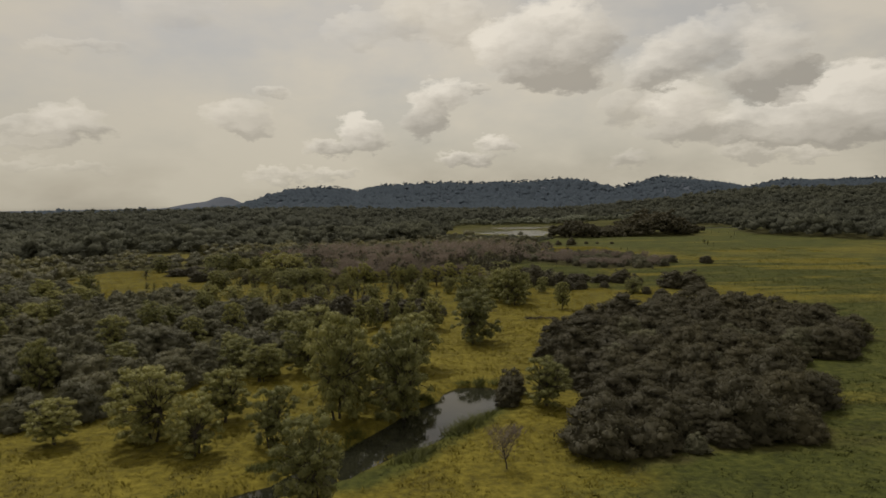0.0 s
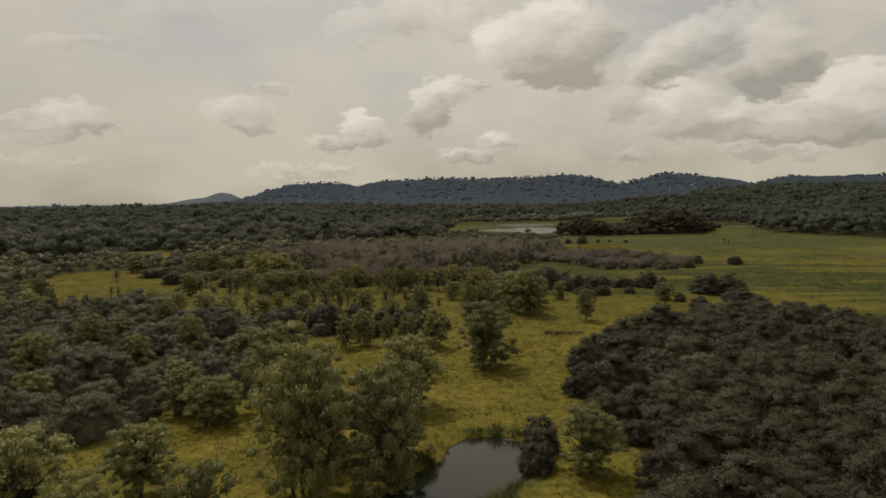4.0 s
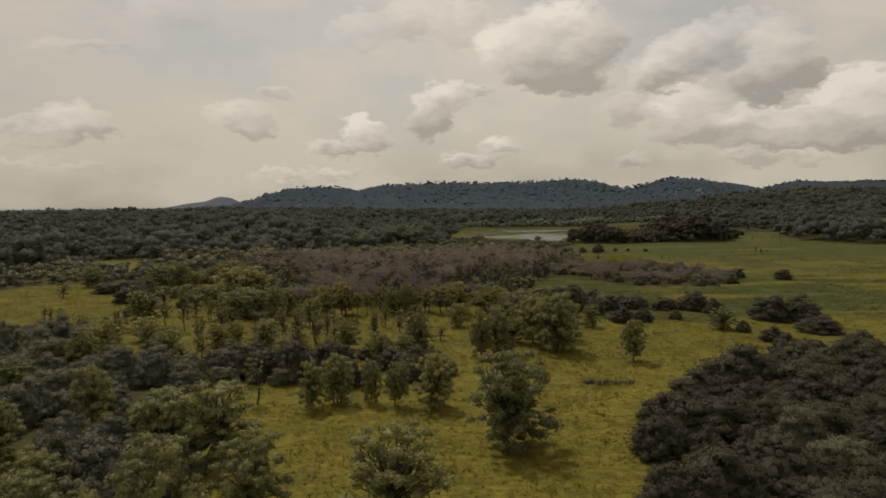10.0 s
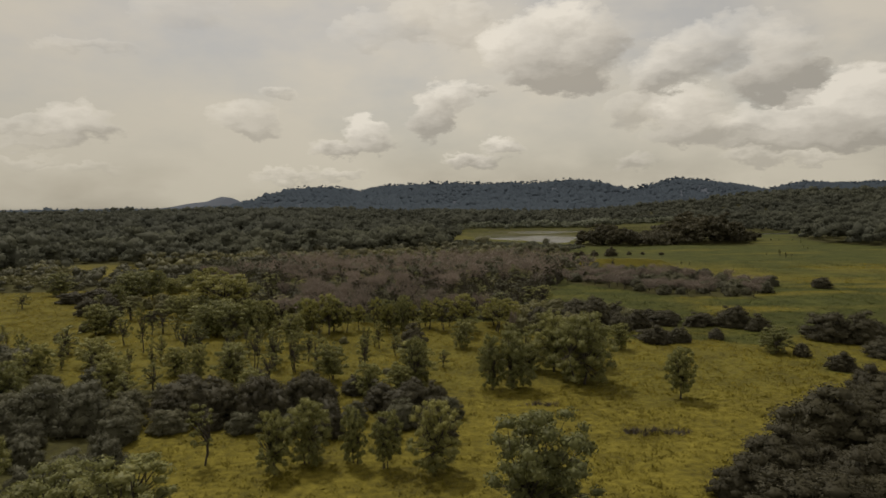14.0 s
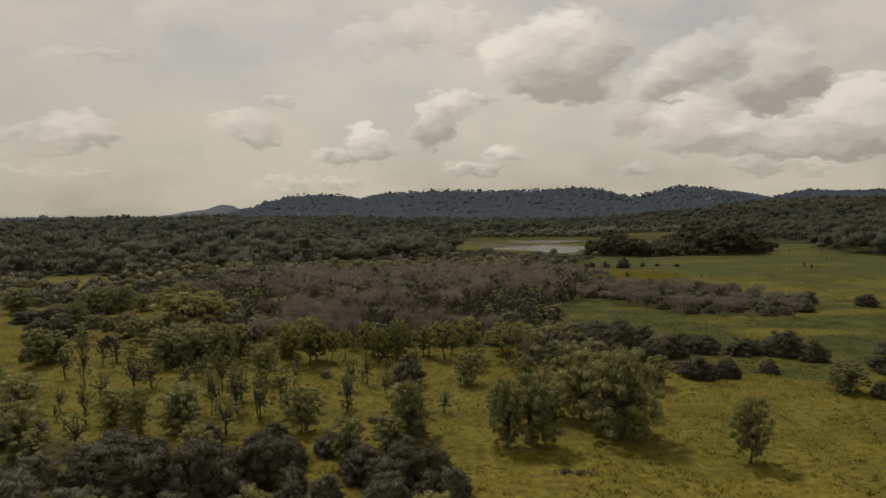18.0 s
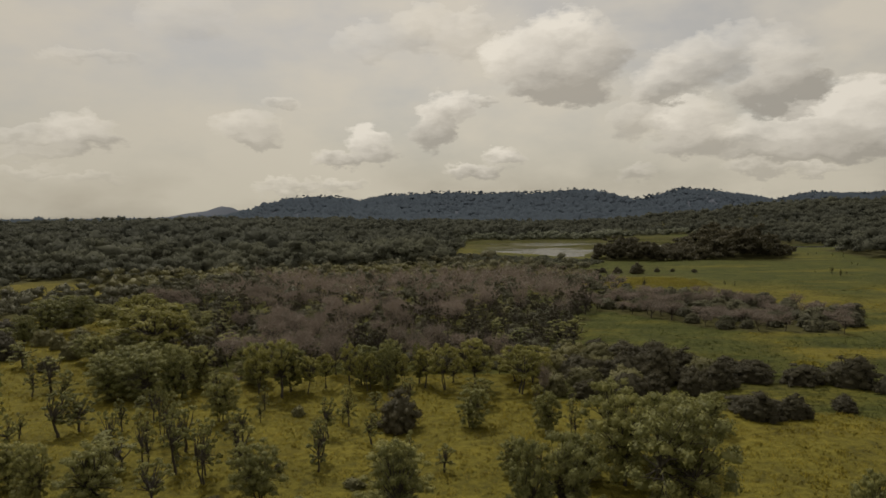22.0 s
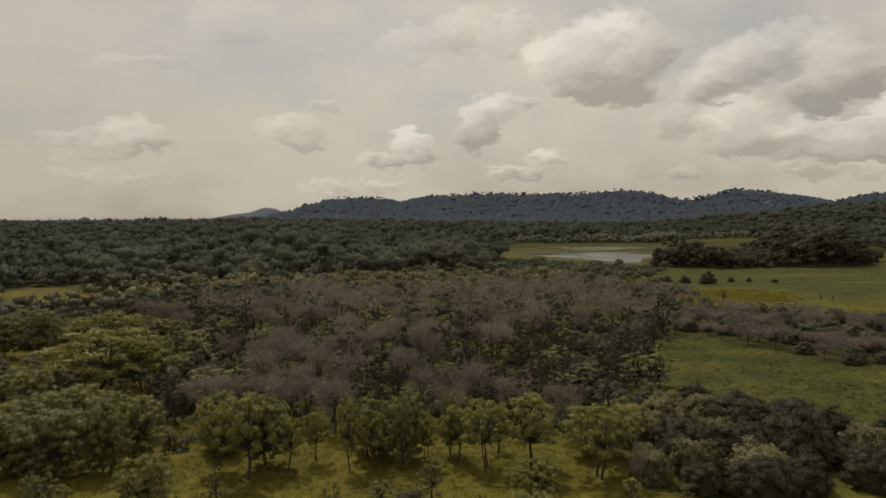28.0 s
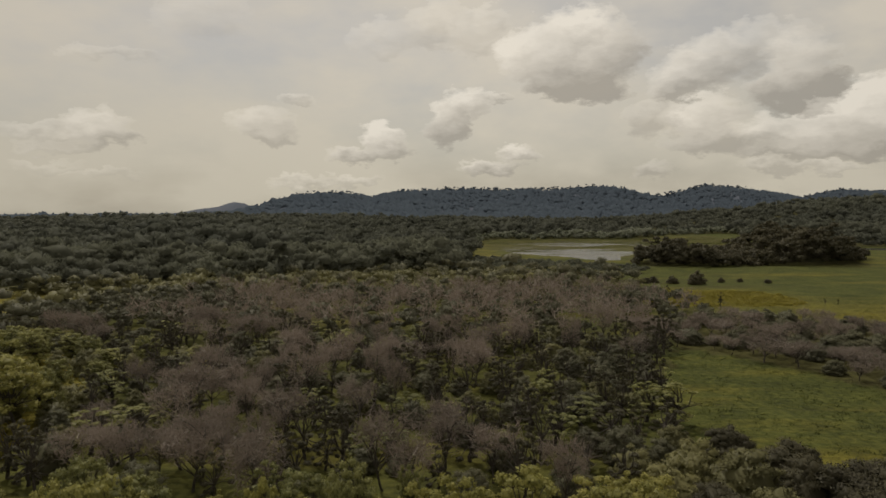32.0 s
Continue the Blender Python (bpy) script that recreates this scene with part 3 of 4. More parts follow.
water_sheet("river_water", -150, 22, 10, 125, -0.62, M_WATER, "still dark pool of river water between grassy banks")
for k, (px, py, rx, ry) in enumerate(PONDS):
    water_sheet(f"pond_water_{k + 1}", px - rx - 1.5, px + rx + 1.5, py - ry - 1.5, py + ry + 1.5, -0.6, M_WATER, "small dark puddle hidden in the meadow grass")
water_sheet("lake_water", -40, 345, 560, 945, -0.42, M_LAKE, "pale shallow marsh lake reflecting the cloudy sky")

# ---- trees and bushes ----


def stem(points, radii, sides=6):
    return tube(points, radii, sides)


def limb_path(a, b, rng, sag=0.12, n=4):
    a, b = np.array(a, float), np.array(b, float)
    t = np.linspace(0, 1, n)[:, None]
    mid = rng.normal(size=(n, 3)) * sag * np.linalg.norm(b - a) * (t * (1 - t))
    return a + (b - a) * t + mid


def make_tree(name, rng, tall, wide, clumps, per, leaf, mat, trunks=1, bare=0.28):
    """Trunk, limbs and a crown of leafy clumps; its base at the origin."""
    root = new(name)
    trunk, limbs, cs, rs = [], [], [], []
    for k in range(trunks):
        foot = rng.normal(size=3) * (0.5 if trunks > 1 else 0.05) * (1, 1, 0)
        fork = foot * 1.6 + rng.normal(size=3) * (0.3, 0.3, 0) + (0, 0, tall * rng.uniform(0.32, 0.45))
        pts = limb_path(foot - (0, 0, 0.3), fork, rng, 0.1, 5)
        r0 = 0.021 * tall / math.sqrt(trunks)
        trunk.append(stem(pts, np.linspace(r0 * 1.25, r0 * 0.7, 5), 7))
        for _ in range(clumps // trunks):
            for _try in range(12):
                u = rng.uniform(0, 1) ** 0.6
                a = rng.uniform(0, 2 * math.pi)
                hgt = tall * (bare + (0.93 - bare) * rng.uniform(0, 1))
                t = (hgt / tall - bare * 0.8) / (1.04 - bare * 0.8)
                env = math.sqrt(max(0.45 if bare < 0.15 and t < 0.5 else 0.04, 1 - (2 * t ** 0.8 - 0.95) ** 2))
                p = np.array([math.cos(a) * u * wide / 2 * env, math.sin(a) * u * wide / 2 * env, hgt])
                rad = wide * rng.uniform(0.055, 0.125)
                if all(np.linalg.norm(p - q) > 0.66 * (rad + w) for q, w in zip(cs, rs)):
                    break
            cs.append(p)
            rs.append(rad)
            start = pts[-1] + (fork - pts[-2]) * rng.uniform(-0.6, 0)
            limbs.append(stem(limb_path(start, p, rng, 0.25, 3), np.linspace(r0 * 0.6, r0 * 0.12, 3), 4))
    if bare < 0.15 and wide > 5:
        for k in range(14):                  # leafy clumps in the heart of the crown
            a, out = 2.4 * k, wide * rng.uniform(0.04, 0.2)
            cs.append(np.array([math.cos(a) * out, math.sin(a) * out, tall * (0.2 + 0.038 * k)]))
            rs.append(wide * rng.uniform(0.1, 0.14))
    top = max(c[2] + r * 0.8 for c, r in zip(cs, rs))
    for piece in trunk:
        part("trunk", mesh_np("trunk", *piece), M_BARK, root)
    part("branching", mesh_np("branching", *merge(limbs)), M_BARK, root)
    filled = lumps(cs, 0.56 * np.array(rs), rng)
    part("crown", mesh_np("crown", *joined(balls(np.array(cs), np.array(rs), per, leaf, rng), filled)), mat, root)
    root["tall"], root["wide"] = float(top), float(wide)
    return root


def make_bush(name, rng, tall, wide, clumps, per, leaf, mat):
    """A rounded shrub, leafy to the ground, with its stems inside."""
    root = new(name)
    cs, rs, stems = [], [], []
    for k in range(clumps):
        a, lift = 2.39996 * k + rng.uniform(-0.25, 0.25), math.asin((k + 0.5) / clumps)
        rad = wide * rng.uniform(0.08, 0.17)
        out = rng.uniform(0.74, 1.16)
        x, y = (math.cos(lift) * out * wide * 0.36 * f(a) for f in (math.cos, math.sin))
        z = max(rad * 0.5, math.sin(lift) * out * (tall - 0.7 * rad))
        cs.append((x, y, z))
        rs.append(rad)
        if k % 3 == 0:
            stems.append(stem(limb_path((x * 0.2, y * 0.2, -0.2), (x, y, z), rng, 0.2), np.linspace(0.09, 0.03, 4), 5))
    heart = lumps([(0, 0, 0.12 * tall)], [0.31 * wide], rng, 0.66 * tall / (0.31 * wide), 4, 12, 0.1)
    filled = joined(heart, lumps(cs, 0.6 * np.array(rs), rng, 0.85))
    part("woody_base", mesh_np("woody_base", *merge(stems)), M_BARK, root)
    part("foliage", mesh_np("foliage", *joined(balls(np.array(cs), np.array(rs), per, leaf, rng, low=-0.35, spread=0.6, squash=0.85, dome=(wide, tall)), filled)), mat, root)
    root["tall"], root["wide"] = float(tall), float(wide)
    return root


def twig_fan(tips, rng, count, length, width):
    """Fine bare twigs as slim blades round the limb tips."""
    c = np.repeat(tips, count, 0)
    way = unit(rng.normal(size=c.shape) * (1, 1, 0.8) + (0, 0, 0.9))
    side = unit(np.cross(way, rng.normal(size=c.shape)))
    start = c + rng.normal(size=c.shape) * 0.38 * length
    l = length * rng.uniform(0.5, 1.2, (len(c), 1))
    w = width * rng.uniform(0.6, 1.4, (len(c), 1))
    v = np.stack([start - side * w, start + side * w, start + way * l + side * w * 0.3, start + way * l - side * w * 0.3], 1)
    return v.reshape(-1, 3), np.arange(4 * len(c)).reshape(-1, 4)


def make_bare(name, rng, tall, wide, limbs_n, count, width=0.055):
    """A leafless grey-brown tree: trunk, limbs and a haze of twigs."""
    root = new(name)
    pts = limb_path((0, 0, -0.3), rng.normal(size=3) * (0.5, 0.5, 0) + (0, 0, tall * 0.62), rng, 0.1, 6)
    r0 = 0.018 * tall
    limbs, tips = [], []
    for k in range(limbs_n):
        a, u = 2 * math.pi * k / limbs_n + rng.uniform(-0.4, 0.4), rng.uniform(0.3, 1.0)
        tip = np.array([math.cos(a) * u * wide * 0.42, math.sin(a) * u * wide * 0.42, tall * rng.uniform(0.45, 0.9)])
        limbs.append(stem(limb_path(pts[rng.integers(2, 6)], tip, rng, 0.2), np.linspace(r0 * 0.55, 0.02, 4), 4))
        tips.append(tip)
    part("trunk", mesh_np("trunk", *tube(pts, np.linspace(r0 * 1.2, r0 * 0.35, 6), 6)), M_BARK, root)
    part("branching", mesh_np("branching", *merge(limbs)), M_BARK, root)
    part("twig_mass", mesh_np("twig_mass", *twig_fan(np.array(tips), rng, count, tall * 0.17, width)), M_TWIG, root)["kind"] = "stuff"
    root["tall"], root["wide"] = float(tall), float(wide)
    return root


R = np.random.default_rng
STOCK = {
    "broad": [make_tree("broadleaf_tree", R(20 + k), 10.0, 8.4 + 0.3 * (k % 3), 84 + 2 * k, 110, 0.27, M_LEAF, 1 + k % 3, (0.04, 0.06, 0.14, 0.04)[k % 4]) for k in range(8)],
    "lime": [make_tree("lime_green_tree", R(40 + k), 8.0, 6.0 + 0.4 * k, 46 + 2 * k, 80, 0.33, M_LIME, 1 + k % 2, 0.36) for k in range(4)],
    "slim": [make_tree("slim_young_tree", R(50 + k), 6.5, 3.4, 26 + 2 * k, 55, 0.36, M_LEAF, 1 + (k == 2), 0.10 + 0.08 * (k % 3)) for k in range(6)],
    "bush": [make_bush("dark_bush", R(60 + k), 6.0, 9.0, 46 + k, 150, 0.21, M_BUSH) for k in range(6)],
    "scrub": [make_bush("scrub_bush", R(110 + k), 5.0, 7.6, 40 + k, 140, 0.23, M_SCRUB) for k in range(5)],
    "undergrowth": [make_bush("undergrowth_bush", R(130 + k), 4.6, 6.4, 34 + k, 120, 0.24, M_SCRUB) for k in range(5)],
    "olive": [make_bush("olive_bush", R(70 + k), 3.6, 5.6, 30 + k, 80, 0.33, M_OLIVE) for k in range(4)],
    "column": [make_tree("dark_column_tree", R(80 + k), 7.0, 3.6, 20, 90, 0.38, M_BUSH, 1, 0.06) for k in range(3)],
    "bare": [make_bare("bare_grey_tree", R(90 + k), 7.0, 5.0 + 0.4 * k, 15 + k, 40, 0.04) for k in range(5)],
}
LABELS = {
    "broad": ("green broadleaf tree with rounded leaf clumps standing in grass", "tree"),
    "lime": ("bright yellow-green tree with a clumped leafy crown", "tree"),
    "slim": ("slim young green tree standing in yellow meadow grass", "tree"),
    "bush": ("dense dark green rounded bush in rough grass", "bush"),
    "scrub": ("dense olive-green scrub bush in the western thicket", "bush"),
    "undergrowth": ("dense dark green bush among leafless trees", "bush"),
    "olive": ("low olive-green bush on marshy ground", "bush"),
    "column": ("narrow dark tree wrapped in creepers among bare trees", "tree"),
    "bare": ("leafless grey-brown tree with a haze of twigs", "tree"),
}
PLANTED, PLACES = {}, []


def plant(kind, x, y, tall, wide, group="", label="", rng=RNG):
    """Set one plant of a kind, scaled to height and width."""
    stock = STOCK[kind]
    k = int(rng.integers(len(stock)))
    proto = stock[k]
    if kind in ("broad", "lime", "slim"):
        tall, wide = 1.1 * tall, (1.3 if kind == "slim" else 1.08) * wide
    if kind in ("bush", "scrub", "undergrowth", "olive"):
        tall = min(tall, 0.7 * wide)
    long = rng.uniform(1.0, 1.3) if kind in ("bush", "scrub", "undergrowth", "olive") else rng.uniform(0.94, 1.08)
    s = (wide * long / proto["wide"], wide / long ** 0.5 / proto["wide"], tall / proto["tall"])
    m = Matrix.LocRotScale((x, y, float(height(x, y))), Euler((0, 0, rng.uniform(0, 6.28))), s)
    PLACES.append((x, y, wide))
    if (kind, k) not in PLANTED:
        PLANTED[kind, k] = True
        proto.matrix_basis = m
        ob = proto
    else:
        ob = copy_thing(proto, m @ Matrix.Diagonal((1 / proto.scale[0], 1 / proto.scale[1], 1 / proto.scale[2], 1)))
    return tagged(ob, label or LABELS[kind][0], LABELS[kind][1], group)


def plant_all(kind, rows, group="", label=""):
    for x, y, tall, wide in rows:
        k = max(1, round(wide / 7.5)) if kind == "bush" else 1
        for n in range(k):
            a = (n + 0.5) / k - 0.5
            plant(kind, x + a * wide, y + RNG.uniform(-1.5, 1.5) * (k > 1), tall * (1 if n == k // 2 else RNG.uniform(0.6, 0.95)), wide / k * (1.25 if k > 1 else 1), group, label)


plant_all("broad", [
    (-14.3, 65.4, 9.0, 7.0), (-31.7, 81.4, 7.1, 6.0), (-22.1, 83.0, 7.4, 6.1), (-51.7, 85.4, 5.6, 6.3),
    (-39.5, 86.5, 9.5, 9.8), (-15.5, 94.2, 14.4, 9.3), (-31.8, 94.3, 7.2, 7.3), (-7.1, 96.4, 13.0, 9.5),
    (15.1, 99.5, 7.1, 6.7), (-15.2, 104.7, 8.5, 8.2), (-8.1, 105.2, 9.4, 8.3), (-32.5, 117.4, 6.3, 7.0),
    (-32.4, 122.3, 5.5, 4.8), (-5.9, 123.8, 9.7, 8.8), (-26.4, 124.1, 9.2, 7.8), (-19.4, 128.1, 8.1, 7.4),
    (-28.7, 144.1, 8.7, 9.5), (-35.9, 147.6, 7.2, 8.0), (6.6, 147.7, 11.1, 10.3), (-21.1, 164.5, 6.7, 4.0)], "broadleaf trees of the meadow", "")
plant_all("broad", [
    (-3.3, 165.0, 7.4, 5.4), (-8.8, 166.1, 6.2, 3.4), (-12.7, 167.2, 6.2, 2.8), (-18.0, 167.3, 7.0, 4.9),
    (-9.5, 197.8, 4.2, 4.2), (4.9, 198.5, 8.1, 3.9), (8.8, 199.1, 8.6, 6.0), (-7.2, 199.8, 7.9, 4.3),
    (20.2, 202.6, 11.0, 9.6), (-7.6, 204.0, 6.4, 6.4), (-38.3, 204.8, 6.1, 6.1), (-44.4, 205.0, 6.1, 3.8),
    (16.4, 210.1, 9.1, 6.4), (-49.6, 210.1, 4.8, 4.8), (12.0, 211.7, 4.6, 5.1), (4.8, 213.1, 4.1, 3.5),
    (22.6, 214.5, 8.3, 7.7), (-67.9, 217.5, 5.0, 6.6), (17.3, 219.3, 8.8, 6.9), (61.3, 224.1, 4.8, 5.7)], "broadleaf trees of the meadow", "")
plant_all("broad", [
    (32.2, 228.6, 4.9, 4.2), (10.5, 228.8, 5.0, 3.5), (0.7, 231.1, 5.1, 4.4), (-51.0, 246.1, 7.1, 7.6),
    (-56.5, 246.3, 6.6, 6.6), (-46.5, 247.2, 7.8, 5.2), (-83.6, 248.4, 6.8, 6.1), (-28.8, 250.4, 7.3, 5.6),
    (-12.7, 250.6, 6.8, 2.6), (-82.6, 252.3, 5.7, 6.9), (-44.8, 252.6, 6.8, 5.4), (-56.8, 252.8, 6.8, 7.3),
    (-12.7, 253.7, 7.3, 4.6), (-16.9, 253.8, 6.4, 5.5), (-35.3, 254.1, 5.5, 4.6), (-60.9, 254.6, 5.5, 7.4),
    (-36.8, 256.6, 6.6, 4.9), (-7.8, 255.4, 6.5, 2.8), (-50.4, 256.4, 6.4, 5.7), (-58.2, 260.5, 6.0, 7.5)], "broadleaf trees of the meadow", "")
plant_all("broad", [
    (-103.5, 309.0, 8.1, 8.5), (-96.4, 311.0, 8.8, 8.0), (-109.5, 327.2, 7.2, 10.5), (-133.0, 322.0, 7.0, 9.0)], "broadleaf trees of the meadow", "")
plant_all("bare", [
    (7.0, 75.5, 5.0, 4.3), (12.2, 244.0, 5.8, 1.7)], "", "spiky half-bare shrub in yellow grass")
plant_all("bush", [
    (9.4, 100.4, 4.0, 4.7), (10.3, 106.6, 6.2, 6.2), (55.2, 182.9, 3.3, 7.0), (-31.2, 184.4, 6.7, 15.0),
    (56.0, 186.2, 3.4, 6.7), (-25.2, 187.1, 6.0, 12.8), (-41.1, 190.7, 4.4, 8.9), (65.6, 194.0, 3.6, 5.4),
    (67.9, 194.7, 3.5, 4.4), (66.3, 209.8, 3.1, 5.1), (-22.0, 215.1, 1.3, 1.3), (80.4, 219.0, 3.9, 9.9),
    (64.8, 220.7, 2.6, 3.9), (-9.5, 231.2, 5.5, 7.3), (84.0, 233.2, 6.1, 10.9), (46.1, 234.0, 3.0, 4.5),
    (41.0, 234.1, 3.7, 6.0), (41.3, 236.4, 2.7, 4.8), (78.5, 236.7, 6.2, 11.2), (47.6, 236.9, 3.4, 3.7)], "bushes of the meadow", "")
plant_all("bush", [
    (54.9, 237.6, 2.3, 4.6), (42.4, 238.5, 2.3, 8.8), (68.3, 247.9, 4.0, 5.3), (-88.5, 252.5, 2.3, 3.4),
    (61.0, 254.0, 5.0, 13.6), (36.9, 254.5, 2.7, 5.5), (23.8, 254.8, 7.6, 11.9), (48.9, 256.1, 3.2, 6.4),
    (32.9, 256.4, 6.5, 10.2), (33.4, 260.9, 6.3, 10.5), (50.9, 261.2, 2.9, 7.9), (48.8, 266.0, 2.5, 5.0),
    (-78.8, 266.8, 5.0, 3.8), (30.3, 270.1, 4.6, 8.5), (-97.5, 276.7, 7.6, 12.7), (-114.7, 304.4, 4.7, 15.7),
    (121.2, 321.7, 3.5, 7.7)], "bushes of the meadow", "")
plant_all("slim", [
    (-30.3, 167.6, 6.6, 2.7), (-50.8, 192.6, 4.3, 3.3), (-49.3, 198.4, 4.3, 2.8), (-32.1, 204.7, 4.5, 3.0),
    (-53.8, 210.0, 6.3, 2.1), (-28.9, 211.0, 6.5, 2.8), (-6.8, 211.8, 5.2, 2.0), (-25.2, 211.9, 5.8, 2.9),
    (7.0, 212.4, 4.0, 2.0), (-29.8, 213.4, 5.3, 1.8), (-33.3, 213.8, 7.5, 2.7), (-37.1, 213.9, 7.0, 2.4),
    (-40.9, 214.1, 4.3, 4.8), (-17.4, 214.8, 5.4, 2.1), (-17.8, 218.0, 4.7, 2.2), (-43.0, 218.1, 5.7, 2.5),
    (-35.1, 218.9, 5.7, 2.5), (-35.3, 221.6, 5.8, 3.1), (-40.9, 223.4, 4.1, 1.8), (13.3, 224.7, 5.1, 1.9)], "young trees of the meadow", "")
plant_all("slim", [
    (-39.6, 225.1, 7.4, 1.8), (-54.3, 227.5, 5.6, 3.5), (-79.3, 228.7, 5.4, 4.8), (-64.2, 229.3, 9.6, 2.1),
    (-52.7, 229.6, 5.0, 2.9), (-16.4, 231.9, 5.4, 1.8), (-29.2, 233.3, 2.4, 1.1), (-17.6, 233.6, 3.0, 1.3),
    (-44.5, 234.0, 4.5, 2.1), (-71.9, 237.5, 5.1, 2.5), (-62.7, 244.1, 4.8, 2.7), (-70.4, 247.8, 5.4, 2.0),
    (-69.2, 251.4, 5.5, 4.1), (-20.2, 257.5, 6.1, 2.8), (-85.4, 269.3, 4.6, 4.6), (-127.7, 292.7, 4.3, 3.4)], "young trees of the meadow", "")
plant_all("broad", [
    (33.0, 193.3, 7.2, 4.5)], "", "lone green tree standing apart in the yellow meadow")
plant_all("lime", [
    (1.8, 242.0, 4.0, 5.1), (-29.3, 246.3, 8.7, 6.2), (-33.7, 248.6, 7.4, 4.5), (-25.7, 249.0, 5.7, 3.8),
    (-18.7, 249.4, 7.6, 2.9), (9.1, 249.9, 7.5, 7.0), (-15.9, 250.4, 5.8, 3.2), (-3.4, 251.1, 7.1, 5.1),
    (1.7, 251.4, 8.0, 6.4), (-10.2, 251.6, 5.5, 2.3), (-23.2, 251.8, 5.6, 3.3), (-6.7, 252.8, 5.9, 3.9),
    (12.0, 256.7, 5.8, 6.1), (8.8, 257.5, 5.1, 5.5), (-65.9, 280.9, 10.2, 14.8), (-62.4, 286.4, 8.2, 8.6),
    (-72.9, 294.3, 10.8, 11.3)], "lime green trees", "")
plant_all("column", [
    (15.0, 284.5, 4.5, 5.4), (9.1, 287.8, 6.0, 4.2), (-5.9, 312.1, 6.2, 2.0)], "", "")
plant_all("slim", [
    (169.2, 455.4, 3.2, 1.8), (167.7, 445.0, 3.1, 1.7), (174.2, 452.3, 1.2, 1.0), (166.4, 464.0, 1.0, 1.0),
    (231.4, 558.8, 2.6, 1.5), (102.9, 407.9, 1.9, 1.0), (106.6, 407.6, 1.7, 1.0), (213.0, 592.9, 1.8, 1.0),
    (221.5, 580.7, 1.7, 1.0), (229.1, 585.3, 1.8, 1.0), (208.6, 509.5, 1.5, 1.0), (207.7, 502.2, 1.4, 1.0),
    (232.9, 573.9, 2.1, 1.1)], "marsh saplings", "small dark sapling standing in open green marsh")
plant_all("bush", [
    (84, 466, 5.0, 8.0), (76, 469, 3.0, 5.0), (95, 471, 1.9, 3.4), (103, 473, 1.6, 3.0),
    (112, 469, 1.6, 3.2), (70, 474, 2.6, 4.5), (66, 470, 2.8, 3.6)], "marsh bushes", "dark green bush beside a patch of yellow marsh flowers")
plant_all("column", [
    (60, 420, 5.0, 2.2), (71, 404, 4.2, 2.6)], "", "narrow dark tree at the edge of the marsh")

# ---- thickets ----


def scatter(poly, gap, rng, keep=None, most=4000, clear=0.32):
    """Random places in a zone, no closer than gap, clear of what stands already."""
    xs, ys = [p[0] for p in poly], [p[1] for p in poly]
    cells, out = {}, []
    for x, y, w in PLACES:
        cells.setdefault((int(x // 10), int(y // 10)), []).append((x, y, w * clear))
    tries = int(12 * (max(xs) - min(xs)) * (max(ys) - min(ys)) / gap ** 2)
    px, py = rng.uniform(min(xs), max(xs), tries), rng.uniform(min(ys), max(ys), tries)
    ok = inside(poly, px, py) & (near_line(RIVER, px, py) > 6.5)
    if keep is not None:
        ok &= keep(px, py)
    for x, y in zip(px[ok], py[ok]):
        i, j = int(x // 10), int(y // 10)
        near = (q for a in (-1, 0, 1) for b in (-1, 0, 1) for q in cells.get((i + a, j + b), ()))
        if all((x - u) ** 2 + (y - v) ** 2 > max(gap, r) ** 2 for u, v, r in near):
            cells.setdefault((i, j), []).append((x, y, gap))
            out.append((float(x), float(y)))
            if len(out) >= most:
                break
    return out


r = R(101)
open_gap = lambda px, py: grain(px, py, 12, 63) > -0.62
for x, y in scatter(EAST_THICKET, 9.5, r, open_gap):
    tall = r.uniform(4.4, 6.8) + 1.2 * float(grain(x, y, 22, 61))
    plant("bush", x, y, tall, tall * r.uniform(1.45, 2.1), "east thicket", "tall dense dark green bush in the eastern thicket", rng=r)
for x, y in scatter(EAST_THICKET, 4.6, r, open_gap, clear=0.30):
    tall = r.uniform(2.0, 5.6)
    plant("scrub" if r.uniform() < 0.08 else "bush", x, y, tall, tall * r.uniform(1.4, 2.1), "east thicket", "low dark green bush filling the eastern thicket", rng=r)
for x, y in scatter(WEST_THICKET, 5.6, r, most=340):
    u = r.uniform() - 0.25 * float(grain(x, y, 20, 64))
    if u < 0.15:
        plant("broad", x, y, r.uniform(5, 8.5), r.uniform(5, 7.5), "west thicket", rng=r)
    else:
        tall = r.uniform(3.0, 6.4)
        plant("scrub", x, y, tall, tall * r.uniform(1.2, 1.9), "west thicket", rng=r)
for x, y in scatter(MID_THICKET, 4.4, r, clear=0.2):
    if r.uniform() < 0.12:
        plant("broad", x, y, r.uniform(4, 6.5), r.uniform(4, 5.5), "middle thicket", rng=r)
    else:
        tall = r.uniform(2.6, 4.4)
        plant("bush" if r.uniform() < 0.6 else "scrub", x, y, tall, tall * r.uniform(1.3, 1.8), "middle thicket", "dense green bush in the middle thicket", rng=r)
for x, y in scatter(GREY_STRIP, 4.3, r):
    if r.uniform() < 0.55:
        plant("bare", x, y, r.uniform(3, 5), r.uniform(4, 6.5), "grey strip", rng=r)
    else:
        tall = r.uniform(2.2, 4.2)
        plant("undergrowth", x, y, tall, tall * 1.7, "grey strip", "dense dark scrub bush on the marsh edge", rng=r)
